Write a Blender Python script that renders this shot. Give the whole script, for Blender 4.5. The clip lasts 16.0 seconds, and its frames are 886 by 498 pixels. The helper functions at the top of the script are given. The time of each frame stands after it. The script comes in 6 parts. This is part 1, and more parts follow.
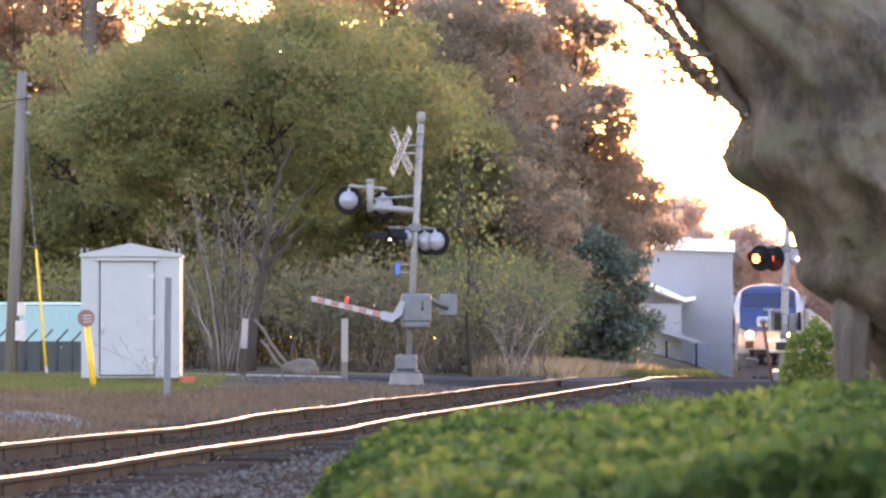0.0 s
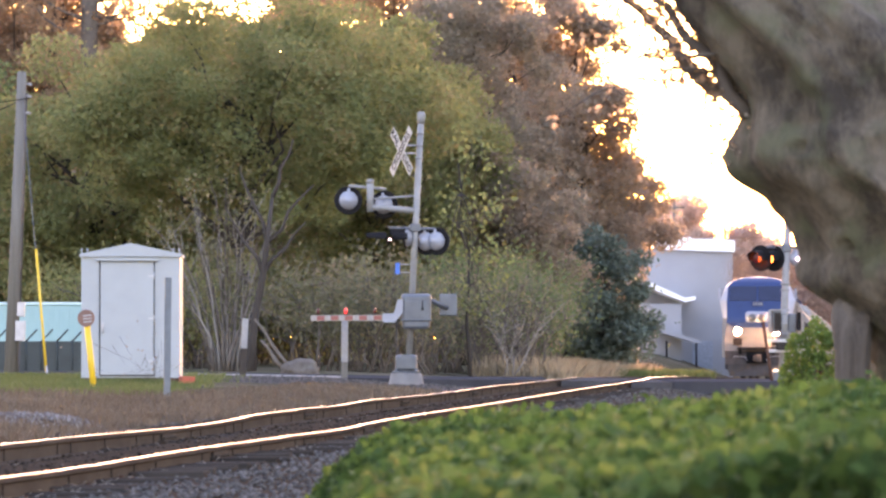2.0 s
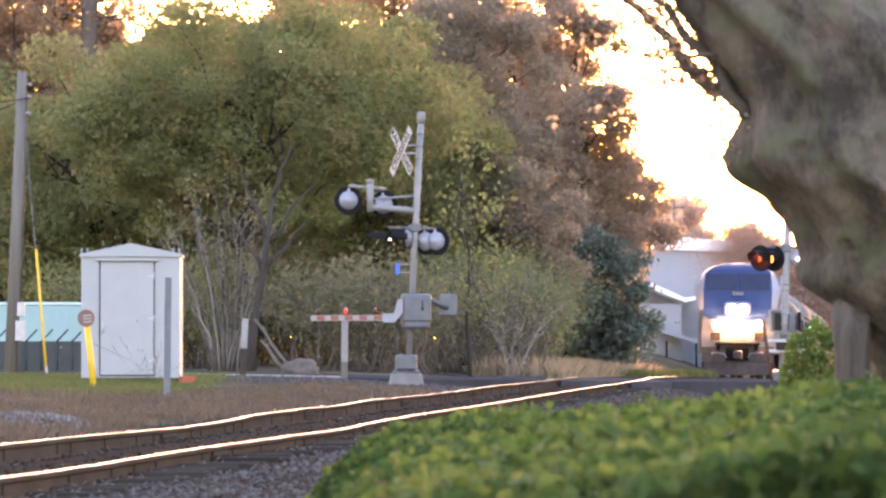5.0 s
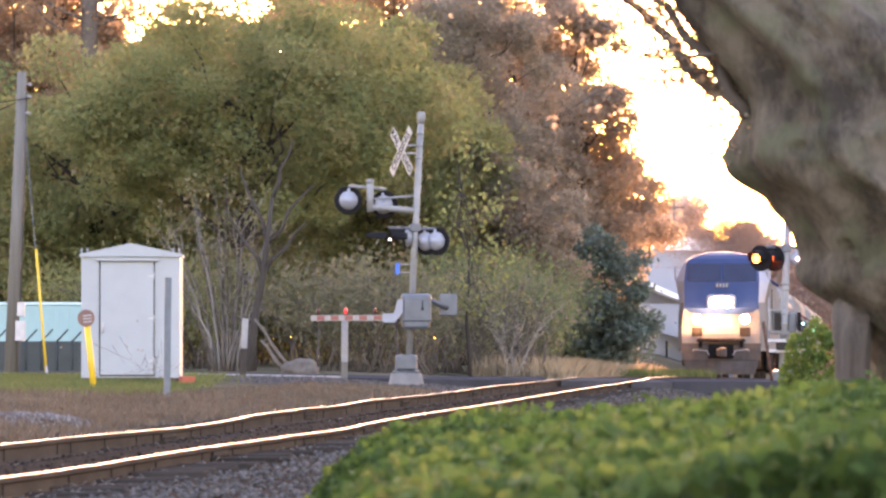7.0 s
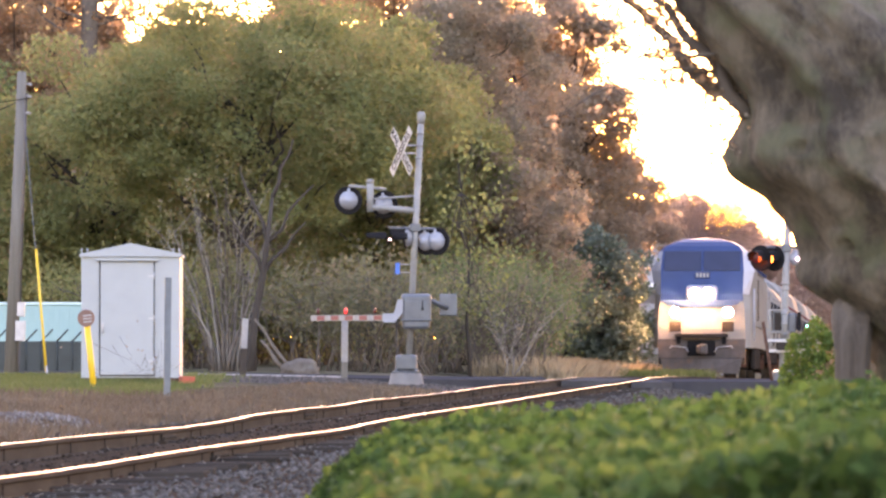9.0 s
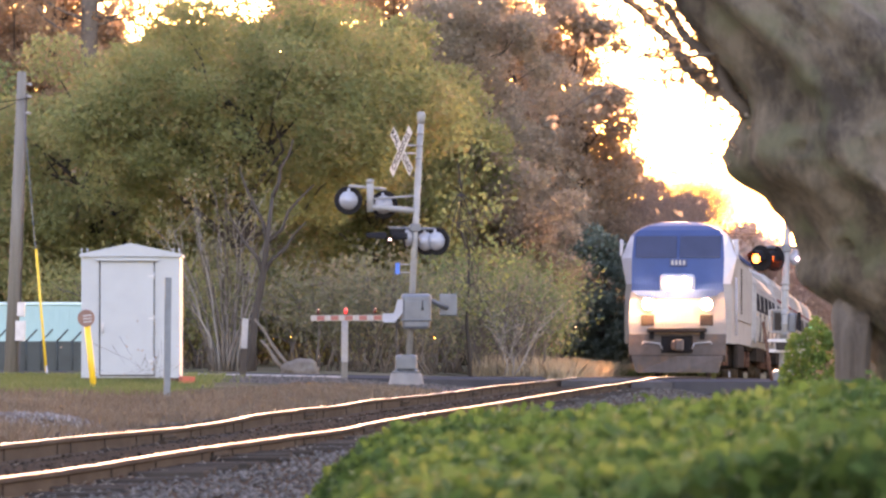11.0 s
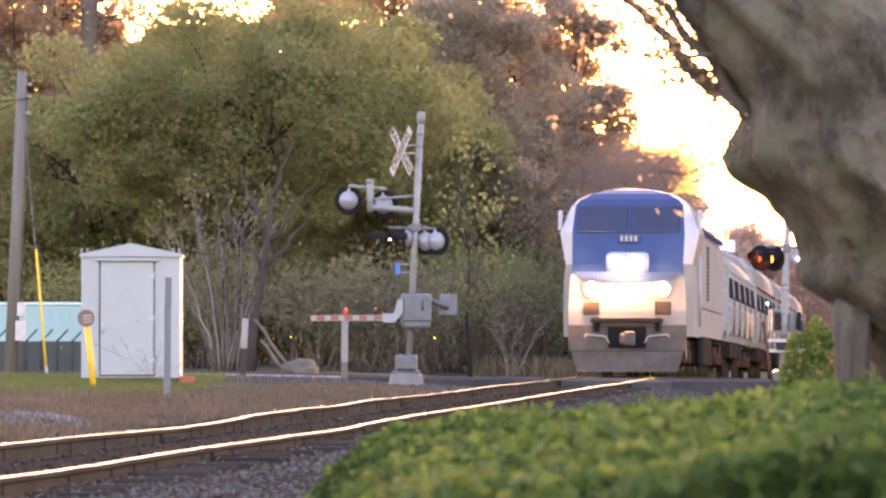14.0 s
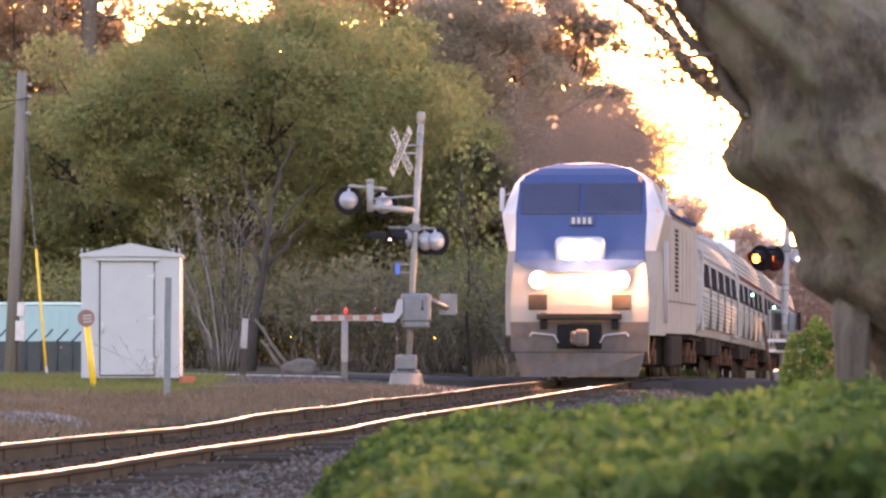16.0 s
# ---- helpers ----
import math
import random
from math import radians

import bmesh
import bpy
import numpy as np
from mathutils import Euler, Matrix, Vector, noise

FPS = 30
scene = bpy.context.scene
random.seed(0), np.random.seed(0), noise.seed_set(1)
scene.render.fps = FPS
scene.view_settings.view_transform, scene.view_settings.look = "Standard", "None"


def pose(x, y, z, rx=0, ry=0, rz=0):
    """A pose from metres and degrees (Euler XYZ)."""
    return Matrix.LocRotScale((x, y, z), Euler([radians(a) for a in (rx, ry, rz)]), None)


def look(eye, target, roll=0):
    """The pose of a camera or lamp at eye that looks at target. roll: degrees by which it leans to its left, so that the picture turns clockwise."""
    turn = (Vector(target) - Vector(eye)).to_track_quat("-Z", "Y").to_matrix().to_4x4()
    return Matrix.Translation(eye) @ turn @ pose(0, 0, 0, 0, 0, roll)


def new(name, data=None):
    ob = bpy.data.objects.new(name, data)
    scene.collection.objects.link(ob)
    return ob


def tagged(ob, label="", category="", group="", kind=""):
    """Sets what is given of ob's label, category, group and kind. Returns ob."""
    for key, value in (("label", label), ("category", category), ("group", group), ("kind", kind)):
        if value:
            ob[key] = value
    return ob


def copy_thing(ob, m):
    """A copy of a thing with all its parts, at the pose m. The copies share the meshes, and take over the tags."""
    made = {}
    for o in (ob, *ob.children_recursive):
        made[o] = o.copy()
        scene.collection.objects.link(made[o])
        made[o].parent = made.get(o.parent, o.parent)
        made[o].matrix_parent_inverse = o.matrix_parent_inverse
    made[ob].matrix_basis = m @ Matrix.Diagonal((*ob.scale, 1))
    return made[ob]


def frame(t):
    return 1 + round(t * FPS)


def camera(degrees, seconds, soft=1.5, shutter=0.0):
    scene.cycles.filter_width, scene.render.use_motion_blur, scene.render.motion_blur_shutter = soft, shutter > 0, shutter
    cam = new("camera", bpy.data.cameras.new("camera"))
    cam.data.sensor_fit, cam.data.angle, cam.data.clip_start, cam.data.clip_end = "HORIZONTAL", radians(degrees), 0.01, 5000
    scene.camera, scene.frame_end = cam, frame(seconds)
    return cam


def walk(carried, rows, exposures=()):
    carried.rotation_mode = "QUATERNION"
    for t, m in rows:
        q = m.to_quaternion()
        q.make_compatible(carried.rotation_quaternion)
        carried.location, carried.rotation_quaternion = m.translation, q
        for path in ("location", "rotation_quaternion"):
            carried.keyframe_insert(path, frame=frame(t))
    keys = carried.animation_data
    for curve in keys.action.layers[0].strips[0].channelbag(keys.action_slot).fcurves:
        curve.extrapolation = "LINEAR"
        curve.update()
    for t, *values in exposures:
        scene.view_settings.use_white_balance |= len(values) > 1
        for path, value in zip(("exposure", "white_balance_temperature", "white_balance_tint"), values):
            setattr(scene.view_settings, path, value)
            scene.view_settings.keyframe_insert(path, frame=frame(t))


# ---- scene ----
# ---- camera ----
cam = camera(9.957, 16.0, soft=2.5)
EYE = pose(0, 0, 0.88, 91.012, 0, 0)
walk(cam, [(0, EYE), (16, EYE)], exposures=[(0, 4.14, 7050, 47), (4.2, 4.14, 7100, 47), (6.5, 4.24, 7300, 49), (13, 4.22, 7500, 52), (15, 4.06, 7600, 54), (16, 4.00, 7600, 54)])
cam.data.dof.use_dof = True
cam.data.dof.focus_distance = 108
cam.data.dof.aperture_fstop = 9.5

# ---- world and sun ----
SUN_EL, SUN_AZ = 3.4, 3.6   # degrees; azimuth to the right of the way the camera looks
world = bpy.data.worlds.new("evening_sky")
scene.world = world
world.use_nodes = True
wn = world.node_tree.nodes
sky = wn.new("ShaderNodeTexSky")
sky.sky_type = 'NISHITA'
sky.sun_disc = False
sky.sun_elevation, sky.sun_rotation = radians(SUN_EL), radians(SUN_AZ)
sky.air_density, sky.dust_density, sky.ozone_density = 1.0, 1.3, 1.6
world.node_tree.links.new(sky.outputs[0], wn["Background"].inputs[0])
wn["Background"].inputs[1].default_value = 0.15
sun = new("sun", bpy.data.lights.new("sun", 'SUN'))
sun.data.energy, sun.data.angle, sun.data.color = 0.7, radians(0.8), (1.0, 0.72, 0.45)
az, el = radians(SUN_AZ), radians(SUN_EL)
sun.matrix_world = look((0, 0, 0), (-math.sin(az) * math.cos(el), -math.cos(az) * math.cos(el), -math.sin(el)))

# ---- materials ----
def material(name, base, second=None, scale=6.0, rough=0.8, metal=0.0, bump=0.0, fine=60.0, stretch=(1, 1, 1), spread=0.5, island=False, per_object=0.0, stain=None, gloss=0.5):
    """Two tones mixed by noise at two scales, with fine relief."""
    m = bpy.data.materials.new(name)
    m.use_nodes = True
    n, ln = m.node_tree.nodes, m.node_tree.links.new
    b = n["Principled BSDF"]
    second = second or tuple(c * 0.7 for c in base)
    co = n.new("ShaderNodeTexCoord")
    mp = n.new("ShaderNodeMapping")
    mp.inputs["Scale"].default_value = stretch
    ln(co.outputs["Object"], mp.inputs[0])
    a, f = n.new("ShaderNodeTexNoise"), n.new("ShaderNodeTexNoise")
    a.inputs["Scale"].default_value, f.inputs["Scale"].default_value = scale, fine
    a.inputs["Detail"].default_value = 6
    f.inputs["Detail"].default_value = 3
    ln(mp.outputs[0], a.inputs["Vector"]), ln(mp.outputs[0], f.inputs["Vector"])
    mix = n.new("ShaderNodeMix")
    mix.data_type = 'RGBA'
    ramp = n.new("ShaderNodeMapRange")
    ramp.inputs["From Min"].default_value, ramp.inputs["From Max"].default_value = 0.5 - spread / 2, 0.5 + spread / 2
    add = n.new("ShaderNodeMath")
    add.operation = 'MULTIPLY_ADD'
    add.inputs[1].default_value = 0.35
    ln(f.outputs["Fac"], add.inputs[0]), ln(a.outputs["Fac"], add.inputs[2])
    sub = n.new("ShaderNodeMath")
    sub.operation = 'SUBTRACT'
    sub.inputs[1].default_value = 0.175
    ln(add.outputs[0], sub.inputs[0]), ln(sub.outputs[0], ramp.inputs["Value"])
    ln(ramp.outputs[0], mix.inputs["Factor"])
    mix.inputs["A"].default_value, mix.inputs["B"].default_value = (*base, 1), (*second, 1)
    out = mix.outputs["Result"]
    if stain:
        st = n.new("ShaderNodeTexNoise")
        st.inputs["Scale"].default_value, st.inputs["Detail"].default_value = stain[1], 8
        ln(co.outputs["Object"], st.inputs["Vector"])
        sr = n.new("ShaderNodeMapRange")
        sr.inputs["To Max"].default_value = stain[3] if len(stain) > 3 else 1.0
        sr.inputs["From Min"].default_value, sr.inputs["From Max"].default_value = stain[2], stain[2] + 0.15
        ln(st.outputs["Fac"], sr.inputs["Value"])
        sm = n.new("ShaderNodeMix")
        sm.data_type = 'RGBA'
        sm.inputs["B"].default_value = (*stain[0], 1)
        ln(sr.outputs[0], sm.inputs["Factor"]), ln(out, sm.inputs["A"])
        out = sm.outputs["Result"]
    if island or per_object:
        hsv = n.new("ShaderNodeHueSaturation")
        src = n.new("ShaderNodeNewGeometry").outputs["Random Per Island"] if island else n.new("ShaderNodeObjectInfo").outputs["Random"]
        r2 = n.new("ShaderNodeMapRange")
        k = per_object or 0.45
        r2.inputs["To Min"].default_value, r2.inputs["To Max"].default_value = 1 - k, 1 + k
        ln(src, r2.inputs["Value"]), ln(r2.outputs[0], hsv.inputs["Value"]), ln(out, hsv.inputs["Color"])
        out = hsv.outputs["Color"]
    ln(out, b.inputs["Base Color"])
    b.inputs["Specular IOR Level"].default_value = gloss
    b.inputs["Roughness"].default_value, b.inputs["Metallic"].default_value = rough, metal
    if bump:
        bp = n.new("ShaderNodeBump")
        bp.inputs["Strength"].default_value, bp.inputs["Distance"].default_value = bump, 0.02
        ln(add.outputs[0], bp.inputs["Height"]), ln(bp.outputs[0], b.inputs["Normal"])
    return m


def leaf_material(name, tones, glow=0.45, rough=0.55):
    """Leaves that vary one by one and in drifts, and let light through."""
    m = bpy.data.materials.new(name)
    m.use_nodes = True
    n, ln = m.node_tree.nodes, m.node_tree.links.new
    b = n["Principled BSDF"]
    geo = n.new("ShaderNodeNewGeometry")
    co = n.new("ShaderNodeTexCoord")
    drift = n.new("ShaderNodeTexNoise")
    drift.inputs["Scale"].default_value, drift.inputs["Detail"].default_value = 0.8, 3
    ln(co.outputs["Object"], drift.inputs["Vector"])
    mix = n.new("ShaderNodeMath")
    mix.operation = 'MULTIPLY_ADD'
    mix.inputs[1].default_value = 0.45
    ln(geo.outputs["Random Per Island"], mix.inputs[0])
    dr = n.new("ShaderNodeMapRange")
    dr.inputs["From Min"].default_value, dr.inputs["From Max"].default_value = 0.3, 0.7
    dr.inputs["To Max"].default_value = 0.55
    ln(drift.outputs["Fac"], dr.inputs["Value"]), ln(dr.outputs[0], mix.inputs[2])
    ramp = n.new("ShaderNodeValToRGB")
    els = ramp.color_ramp.elements
    for i, c in enumerate(tones):
        e = els[i] if i < 2 else els.new(1.0)
        e.color = (*c, 1)
    for i, e in enumerate(els):
        e.position = i / (len(tones) - 1)
    ln(mix.outputs[0], ramp.inputs[0]), ln(ramp.outputs[0], b.inputs["Base Color"])
    b.inputs["Roughness"].default_value = rough
    b.inputs["Specular IOR Level"].default_value = 0.2
    tr = n.new("ShaderNodeBsdfTranslucent")
    ln(ramp.outputs[0], tr.inputs["Color"])
    ms = n.new("ShaderNodeMixShader")
    ms.inputs[0].default_value = glow
    ln(b.outputs[0], ms.inputs[1]), ln(tr.outputs[0], ms.inputs[2])
    ln(ms.outputs[0], n["Material Output"].inputs["Surface"])
    return m


def glowing(name, colour, strength, base=(0.8, 0.8, 0.8)):
    m = material(name, base, rough=0.2)
    b = m.node_tree.nodes["Principled BSDF"]
    b.inputs["Emission Color"].default_value = (*colour, 1)
    b.inputs["Emission Strength"].default_value = strength
    return m


GRASS_SOIL = material("grassy_soil", (0.088, 0.075, 0.052), (0.064, 0.068, 0.036), 0.7, 0.95, bump=0.6, fine=25, gloss=0.0, stain=((0.15, 0.12, 0.09), 0.35, 0.5))
GRAVEL = material("ballast_gravel", (0.066, 0.050, 0.037), (0.034, 0.027, 0.021), 5, 0.9, bump=0.9, fine=40, gloss=0.0)
APRON = material("grey_gravelly_dirt", (0.13, 0.114, 0.105), (0.075, 0.066, 0.06), 3, 0.95, bump=0.8, fine=30, gloss=0.0, stain=((0.19, 0.15, 0.115), 0.6, 0.55))
STONE = material("crushed_stone", (0.115, 0.11, 0.104), (0.06, 0.057, 0.053), 8, 0.85, bump=0.3, island=True, gloss=0.0)
ASPHALT = material("worn_asphalt", (0.065, 0.065, 0.07), (0.042, 0.042, 0.046), 2, 0.95, bump=0.5, fine=90, gloss=0.0)
PANEL = material("dark_crossing_panel", (0.085, 0.082, 0.082), (0.055, 0.053, 0.053), 3, 0.95, bump=0.6, gloss=0.0)
CONCRETE = material("weathered_concrete", (0.22, 0.215, 0.21), (0.14, 0.138, 0.135), 4, 0.9, bump=0.4)
BOULDER = material("mottled_fieldstone", (0.15, 0.13, 0.112), (0.085, 0.072, 0.06), 5, 0.9, bump=0.6, fine=30, gloss=0.1, stain=((0.17, 0.16, 0.14), 3, 0.55))
DULL_WHITE = material("chipped_white_post_paint", (0.33, 0.325, 0.32), (0.22, 0.215, 0.205), 9, 0.7, bump=0.2)
RAIL_RUST = material("rusted_rail_steel", (0.082, 0.068, 0.054), (0.052, 0.043, 0.035), 5, 0.8, 0.0, bump=0.25, stretch=(1, 0.3, 1), gloss=0.0)
RAIL_SHINE = material("polished_rail_head", (0.56, 0.56, 0.57), (0.45, 0.45, 0.46), 5, 0.28, 1.0, stretch=(1, 0.1, 1))
TIE_WOOD = material("creosoted_timber", (0.062, 0.054, 0.046), (0.032, 0.028, 0.024), 3, 0.9, gloss=0.0, bump=0.7, stretch=(0.3, 3, 3), per_object=0.3)
WHITE_PAINT = material("chalky_white_paint", (0.345, 0.382, 0.392), (0.305, 0.338, 0.348), 2.5, 0.55, bump=0.05, stain=((0.37, 0.375, 0.355), 1.6, 0.63))
GALV = material("galvanised_steel", (0.50, 0.51, 0.52), (0.38, 0.39, 0.41), 7, 0.5, 0.55, bump=0.08)
ALUMINIUM = material("dull_aluminium", (0.125, 0.145, 0.165), (0.088, 0.102, 0.118), 5, 0.45, 0.4, bump=0.05)
MAST_GREY = material("pale_galvanised_mast", (0.26, 0.268, 0.262), (0.195, 0.2, 0.198), 7, 0.6, 0.1, bump=0.08)
DOME = material("pale_aluminium_casting", (0.30, 0.32, 0.355), (0.235, 0.255, 0.29), 6, 0.5, 0.1)
BLACK = material("matt_black_paint", (0.012, 0.012, 0.014), (0.008, 0.008, 0.009), 6, 0.75, gloss=0.15)
SIGN_WHITE = material("reflective_white_sign", (0.36, 0.365, 0.365), (0.30, 0.305, 0.305), 6, 0.4)
RED_PAINT = material("signal_red_stripe", (0.21, 0.028, 0.032), (0.16, 0.025, 0.028), 8, 0.5)
BLUE_SIGN = material("blue_sign_paint", (0.03, 0.16, 0.55), (0.025, 0.12, 0.42), 6, 0.5)
YELLOW = material("yellow_plastic", (0.78, 0.50, 0.02), (0.66, 0.42, 0.03), 5, 0.5)
POLE_WOOD = material("weathered_pole_wood", (0.19, 0.18, 0.155), (0.12, 0.112, 0.095), 3, 0.9, bump=0.5, stretch=(4, 4, 0.25))
TEAL = material("teal_sheet_metal", (0.27, 0.46, 0.46), (0.22, 0.40, 0.40), 2, 0.5, bump=0.05)
DARK_FENCE = material("dark_green_metal", (0.03, 0.045, 0.045), (0.02, 0.03, 0.03), 3, 0.6)
BRICK_RED = material("faded_red_paint", (0.5, 0.11, 0.06), (0.38, 0.09, 0.05), 8, 0.8)
RUSTY = material("rusty_steel", (0.13, 0.07, 0.05), (0.08, 0.045, 0.034), 7, 0.85, 0.0, bump=0.2, gloss=0.0)
BARK = material("tree_bark", (0.058, 0.047, 0.038), (0.032, 0.026, 0.021), 5, 0.95, bump=0.8, stretch=(3, 3, 0.6))
OAK_BARK = material("lichened_oak_bark", (0.112, 0.092, 0.064), (0.026, 0.020, 0.013), 2.4, 0.92, bump=0.9, fine=18, spread=0.30, stretch=(1.6, 1.6, 0.8), stain=((0.074, 0.084, 0.042), 3.2, 0.5, 0.6))
STEM_BARK = material("pale_streaked_bark", (0.112, 0.094, 0.076), (0.04, 0.032, 0.025), 3.0, 0.92, bump=0.9, fine=24, spread=0.4, stretch=(4, 4, 0.4))
TWIG = material("grey_brown_twigs", (0.14, 0.115, 0.092), (0.08, 0.066, 0.054), 5, 0.9)
LEAF_OLIVE = leaf_material("olive_leaves", [(0.16, 0.188, 0.082), (0.205, 0.235, 0.094), (0.275, 0.256, 0.105), (0.37, 0.245, 0.13)], 0.62)
# Darker copy of the olive leaves, with shade put into its tones.
LEAF_UNDER = leaf_material("shade_toned_undergrowth_leaves", [(0.125, 0.14, 0.08), (0.165, 0.17, 0.092), (0.21, 0.185, 0.11), (0.26, 0.19, 0.13)], 0.55)
LEAF_DEEP = leaf_material("deep_green_leaves", [(0.095, 0.135, 0.06), (0.135, 0.178, 0.072), (0.18, 0.20, 0.085)], 0.5)
LEAF_MIX = leaf_material("dull_mixed_leaves", [(0.20, 0.185, 0.135), (0.25, 0.22, 0.16), (0.30, 0.24, 0.175), (0.35, 0.245, 0.17)], 0.6)
LEAF_BROWN = leaf_material("bronze_brown_leaves", [(0.26, 0.215, 0.16), (0.33, 0.26, 0.19), (0.385, 0.285, 0.20), (0.45, 0.285, 0.185)], 0.6)
LEAF_RUST = leaf_material("rusty_autumn_leaves", [(0.25, 0.19, 0.13), (0.33, 0.24, 0.15), (0.42, 0.265, 0.15), (0.50, 0.275, 0.14)], 0.7)
LEAF_YELLOW = leaf_material("yellowing_leaves", [(0.15, 0.18, 0.07), (0.22, 0.24, 0.085), (0.32, 0.30, 0.11)], 0.5)
LEAF_DARK = leaf_material("dark_evergreen_leaves", [(0.08, 0.12, 0.09), (0.115, 0.155, 0.12), (0.155, 0.175, 0.13)], 0.25)
STRAW = leaf_material("tall_straw_blades", [(0.24, 0.19, 0.125), (0.36, 0.29, 0.19), (0.46, 0.38, 0.25)], 0.4)
SMOKE = leaf_material("brown_exhaust_smoke", [(0.15, 0.115, 0.095), (0.21, 0.16, 0.13)], 0.5, 1.0)
LEAF_HEDGE = leaf_material("glossy_hedge_leaves", [(0.012, 0.028, 0.010), (0.026, 0.062, 0.016), (0.049, 0.097, 0.022), (0.082, 0.12, 0.032), (0.12, 0.126, 0.045)], 0.35, 0.8)
LEAF_SHRUB = leaf_material("fresh_shrub_leaves", [(0.03, 0.062, 0.018), (0.06, 0.115, 0.026), (0.10, 0.15, 0.03), (0.14, 0.165, 0.045)], 0.35, 0.7)
# Pale pinkish tones: the haze of distance is put into the leaf colour.
LEAF_FAR = leaf_material("haze_tinted_far_leaves", [(0.54, 0.42, 0.35), (0.61, 0.47, 0.39), (0.68, 0.52, 0.42)], 0.7)
DRY_GRASS = leaf_material("dry_grass_blades", [(0.072, 0.060, 0.045), (0.118, 0.097, 0.073), (0.17, 0.142, 0.106)], 0.3)
GREEN_GRASS = leaf_material("green_grass_blades", [(0.065, 0.095, 0.032), (0.11, 0.142, 0.048), (0.165, 0.165, 0.072)], 0.35)
WALL_GREY = material("pale_grey_siding", (0.29, 0.29, 0.30), (0.265, 0.265, 0.275), 1.0, 0.8)
ROOF_WHITE = material("white_sheet_roof", (0.88, 0.88, 0.88), (0.82, 0.82, 0.83), 2, 0.4)
LOCO_SILVER = material("silver_grey_loco_paint", (0.30, 0.282, 0.258), (0.245, 0.228, 0.208), 2, 0.6, 0.0, stain=((0.20, 0.17, 0.14), 1.2, 0.6), gloss=0.0)
LOCO_BLUE = material("deep_blue_loco_paint", (0.018, 0.048, 0.145), (0.014, 0.038, 0.115), 2, 0.4)
SIDE_STRIPE = material("faded_red_stripe", (0.20, 0.05, 0.05), (0.16, 0.045, 0.045), 3, 0.7, gloss=0.0)
SIDE_BLUE = material("faded_blue_stripe", (0.05, 0.065, 0.14), (0.04, 0.055, 0.11), 3, 0.7, gloss=0.0)
PALE_TWIG = material("pale_bare_twigs", (0.27, 0.245, 0.215), (0.18, 0.165, 0.145), 5, 0.9)
LOCO_WHITE = material("white_loco_stripe", (0.42, 0.43, 0.48), (0.36, 0.37, 0.42), 3, 0.5)
LOCO_DARK = material("sooty_underframe", (0.05, 0.043, 0.038), (0.032, 0.027, 0.024), 4, 0.85, gloss=0.0)
LOCO_PILOT = material("grimy_grey_pilot", (0.11, 0.10, 0.095), (0.07, 0.063, 0.06), 4, 0.75, gloss=0.1, stain=((0.13, 0.095, 0.07), 2.5, 0.55))
CAR_GLASS = material("dusty_tinted_glass", (0.03, 0.03, 0.035), (0.022, 0.022, 0.026), 2, 0.6, gloss=0.0)
GLASS_DARK = material("dark_cab_glass", (0.026, 0.036, 0.075), (0.02, 0.028, 0.058), 2, 0.2, gloss=0.5)
STAINLESS = material("fluted_stainless_steel", (0.36, 0.355, 0.34), (0.28, 0.275, 0.265), 2, 0.6, 0.0, stretch=(1, 0.2, 3), gloss=0.0)
LAMP_DARK = material("unlit_lamp_glass", (0.12, 0.125, 0.14), (0.09, 0.095, 0.105), 5, 0.3)
HEADLIGHT = glowing("lit_headlight", (1.0, 0.60, 0.26), 110)
DITCH_DIM = glowing("dimmed_ditch_lamp", (1.0, 0.60, 0.26), 16)
RED_LIT = glowing("lit_red_lens", (1.0, 0.16, 0.02), 1.8, (0.4, 0.02, 0.02))
RED_SMALL = glowing("lit_small_red_lamp", (1.0, 0.025, 0.025), 0.12, (0.4, 0.02, 0.02))
RED_DARK = material("unlit_red_lens", (0.10, 0.012, 0.012), (0.07, 0.01, 0.01), 8, 0.2)
WHITE_LIT = glowing("lit_side_lamp", (1.0, 0.85, 0.85), 0.6)
GREEN_LIT = glowing("lit_green_lamp", (0.10, 1.0, 0.55), 0.8)

# ---- building helpers ----
def part(name, bm, mat, parent=None, label="", smooth=False):
    """Links a bmesh as one mesh object, under a thing or on its own."""
    me = bpy.data.meshes.new(name)
    bm.normal_update()
    bm.to_mesh(me)
    bm.free()
    for m in (mat if isinstance(mat, (list, tuple)) else [mat]):
        me.materials.append(m)
    if smooth:
        me.polygons.foreach_set("use_smooth", [True] * len(me.polygons))
    ob = new(name, me)
    ob.parent = parent
    if label:
        tagged(ob, label)
    return ob


def thing(name, m, label, category, group="", kind=""):
    ob = new(name)
    ob.empty_display_size = 0.2
    ob.matrix_basis = m
    return tagged(ob, label, category, group, kind)


def box(bm, c, s, m=None, bevel=0.0, mi=0):
    """A box of size s about c, bevelled."""
    t = bmesh.new()
    bmesh.ops.create_cube(t, size=1.0, matrix=Matrix.Translation(c) @ Matrix.Diagonal((*s, 1)))
    if bevel:
        bmesh.ops.bevel(t, geom=t.edges[:], offset=bevel, segments=2, affect='EDGES', profile=0.5)
    join(bm, t, m, mi)
    return bm


def join(bm, t, m=None, mi=0):
    vs = [bm.verts.new((m @ v.co) if m else v.co) for v in t.verts]
    t.verts.index_update()
    for f in t.faces:
        g = bm.faces.new([vs[v.index] for v in f.verts])
        g.material_index, g.smooth = mi, f.smooth
    t.free()


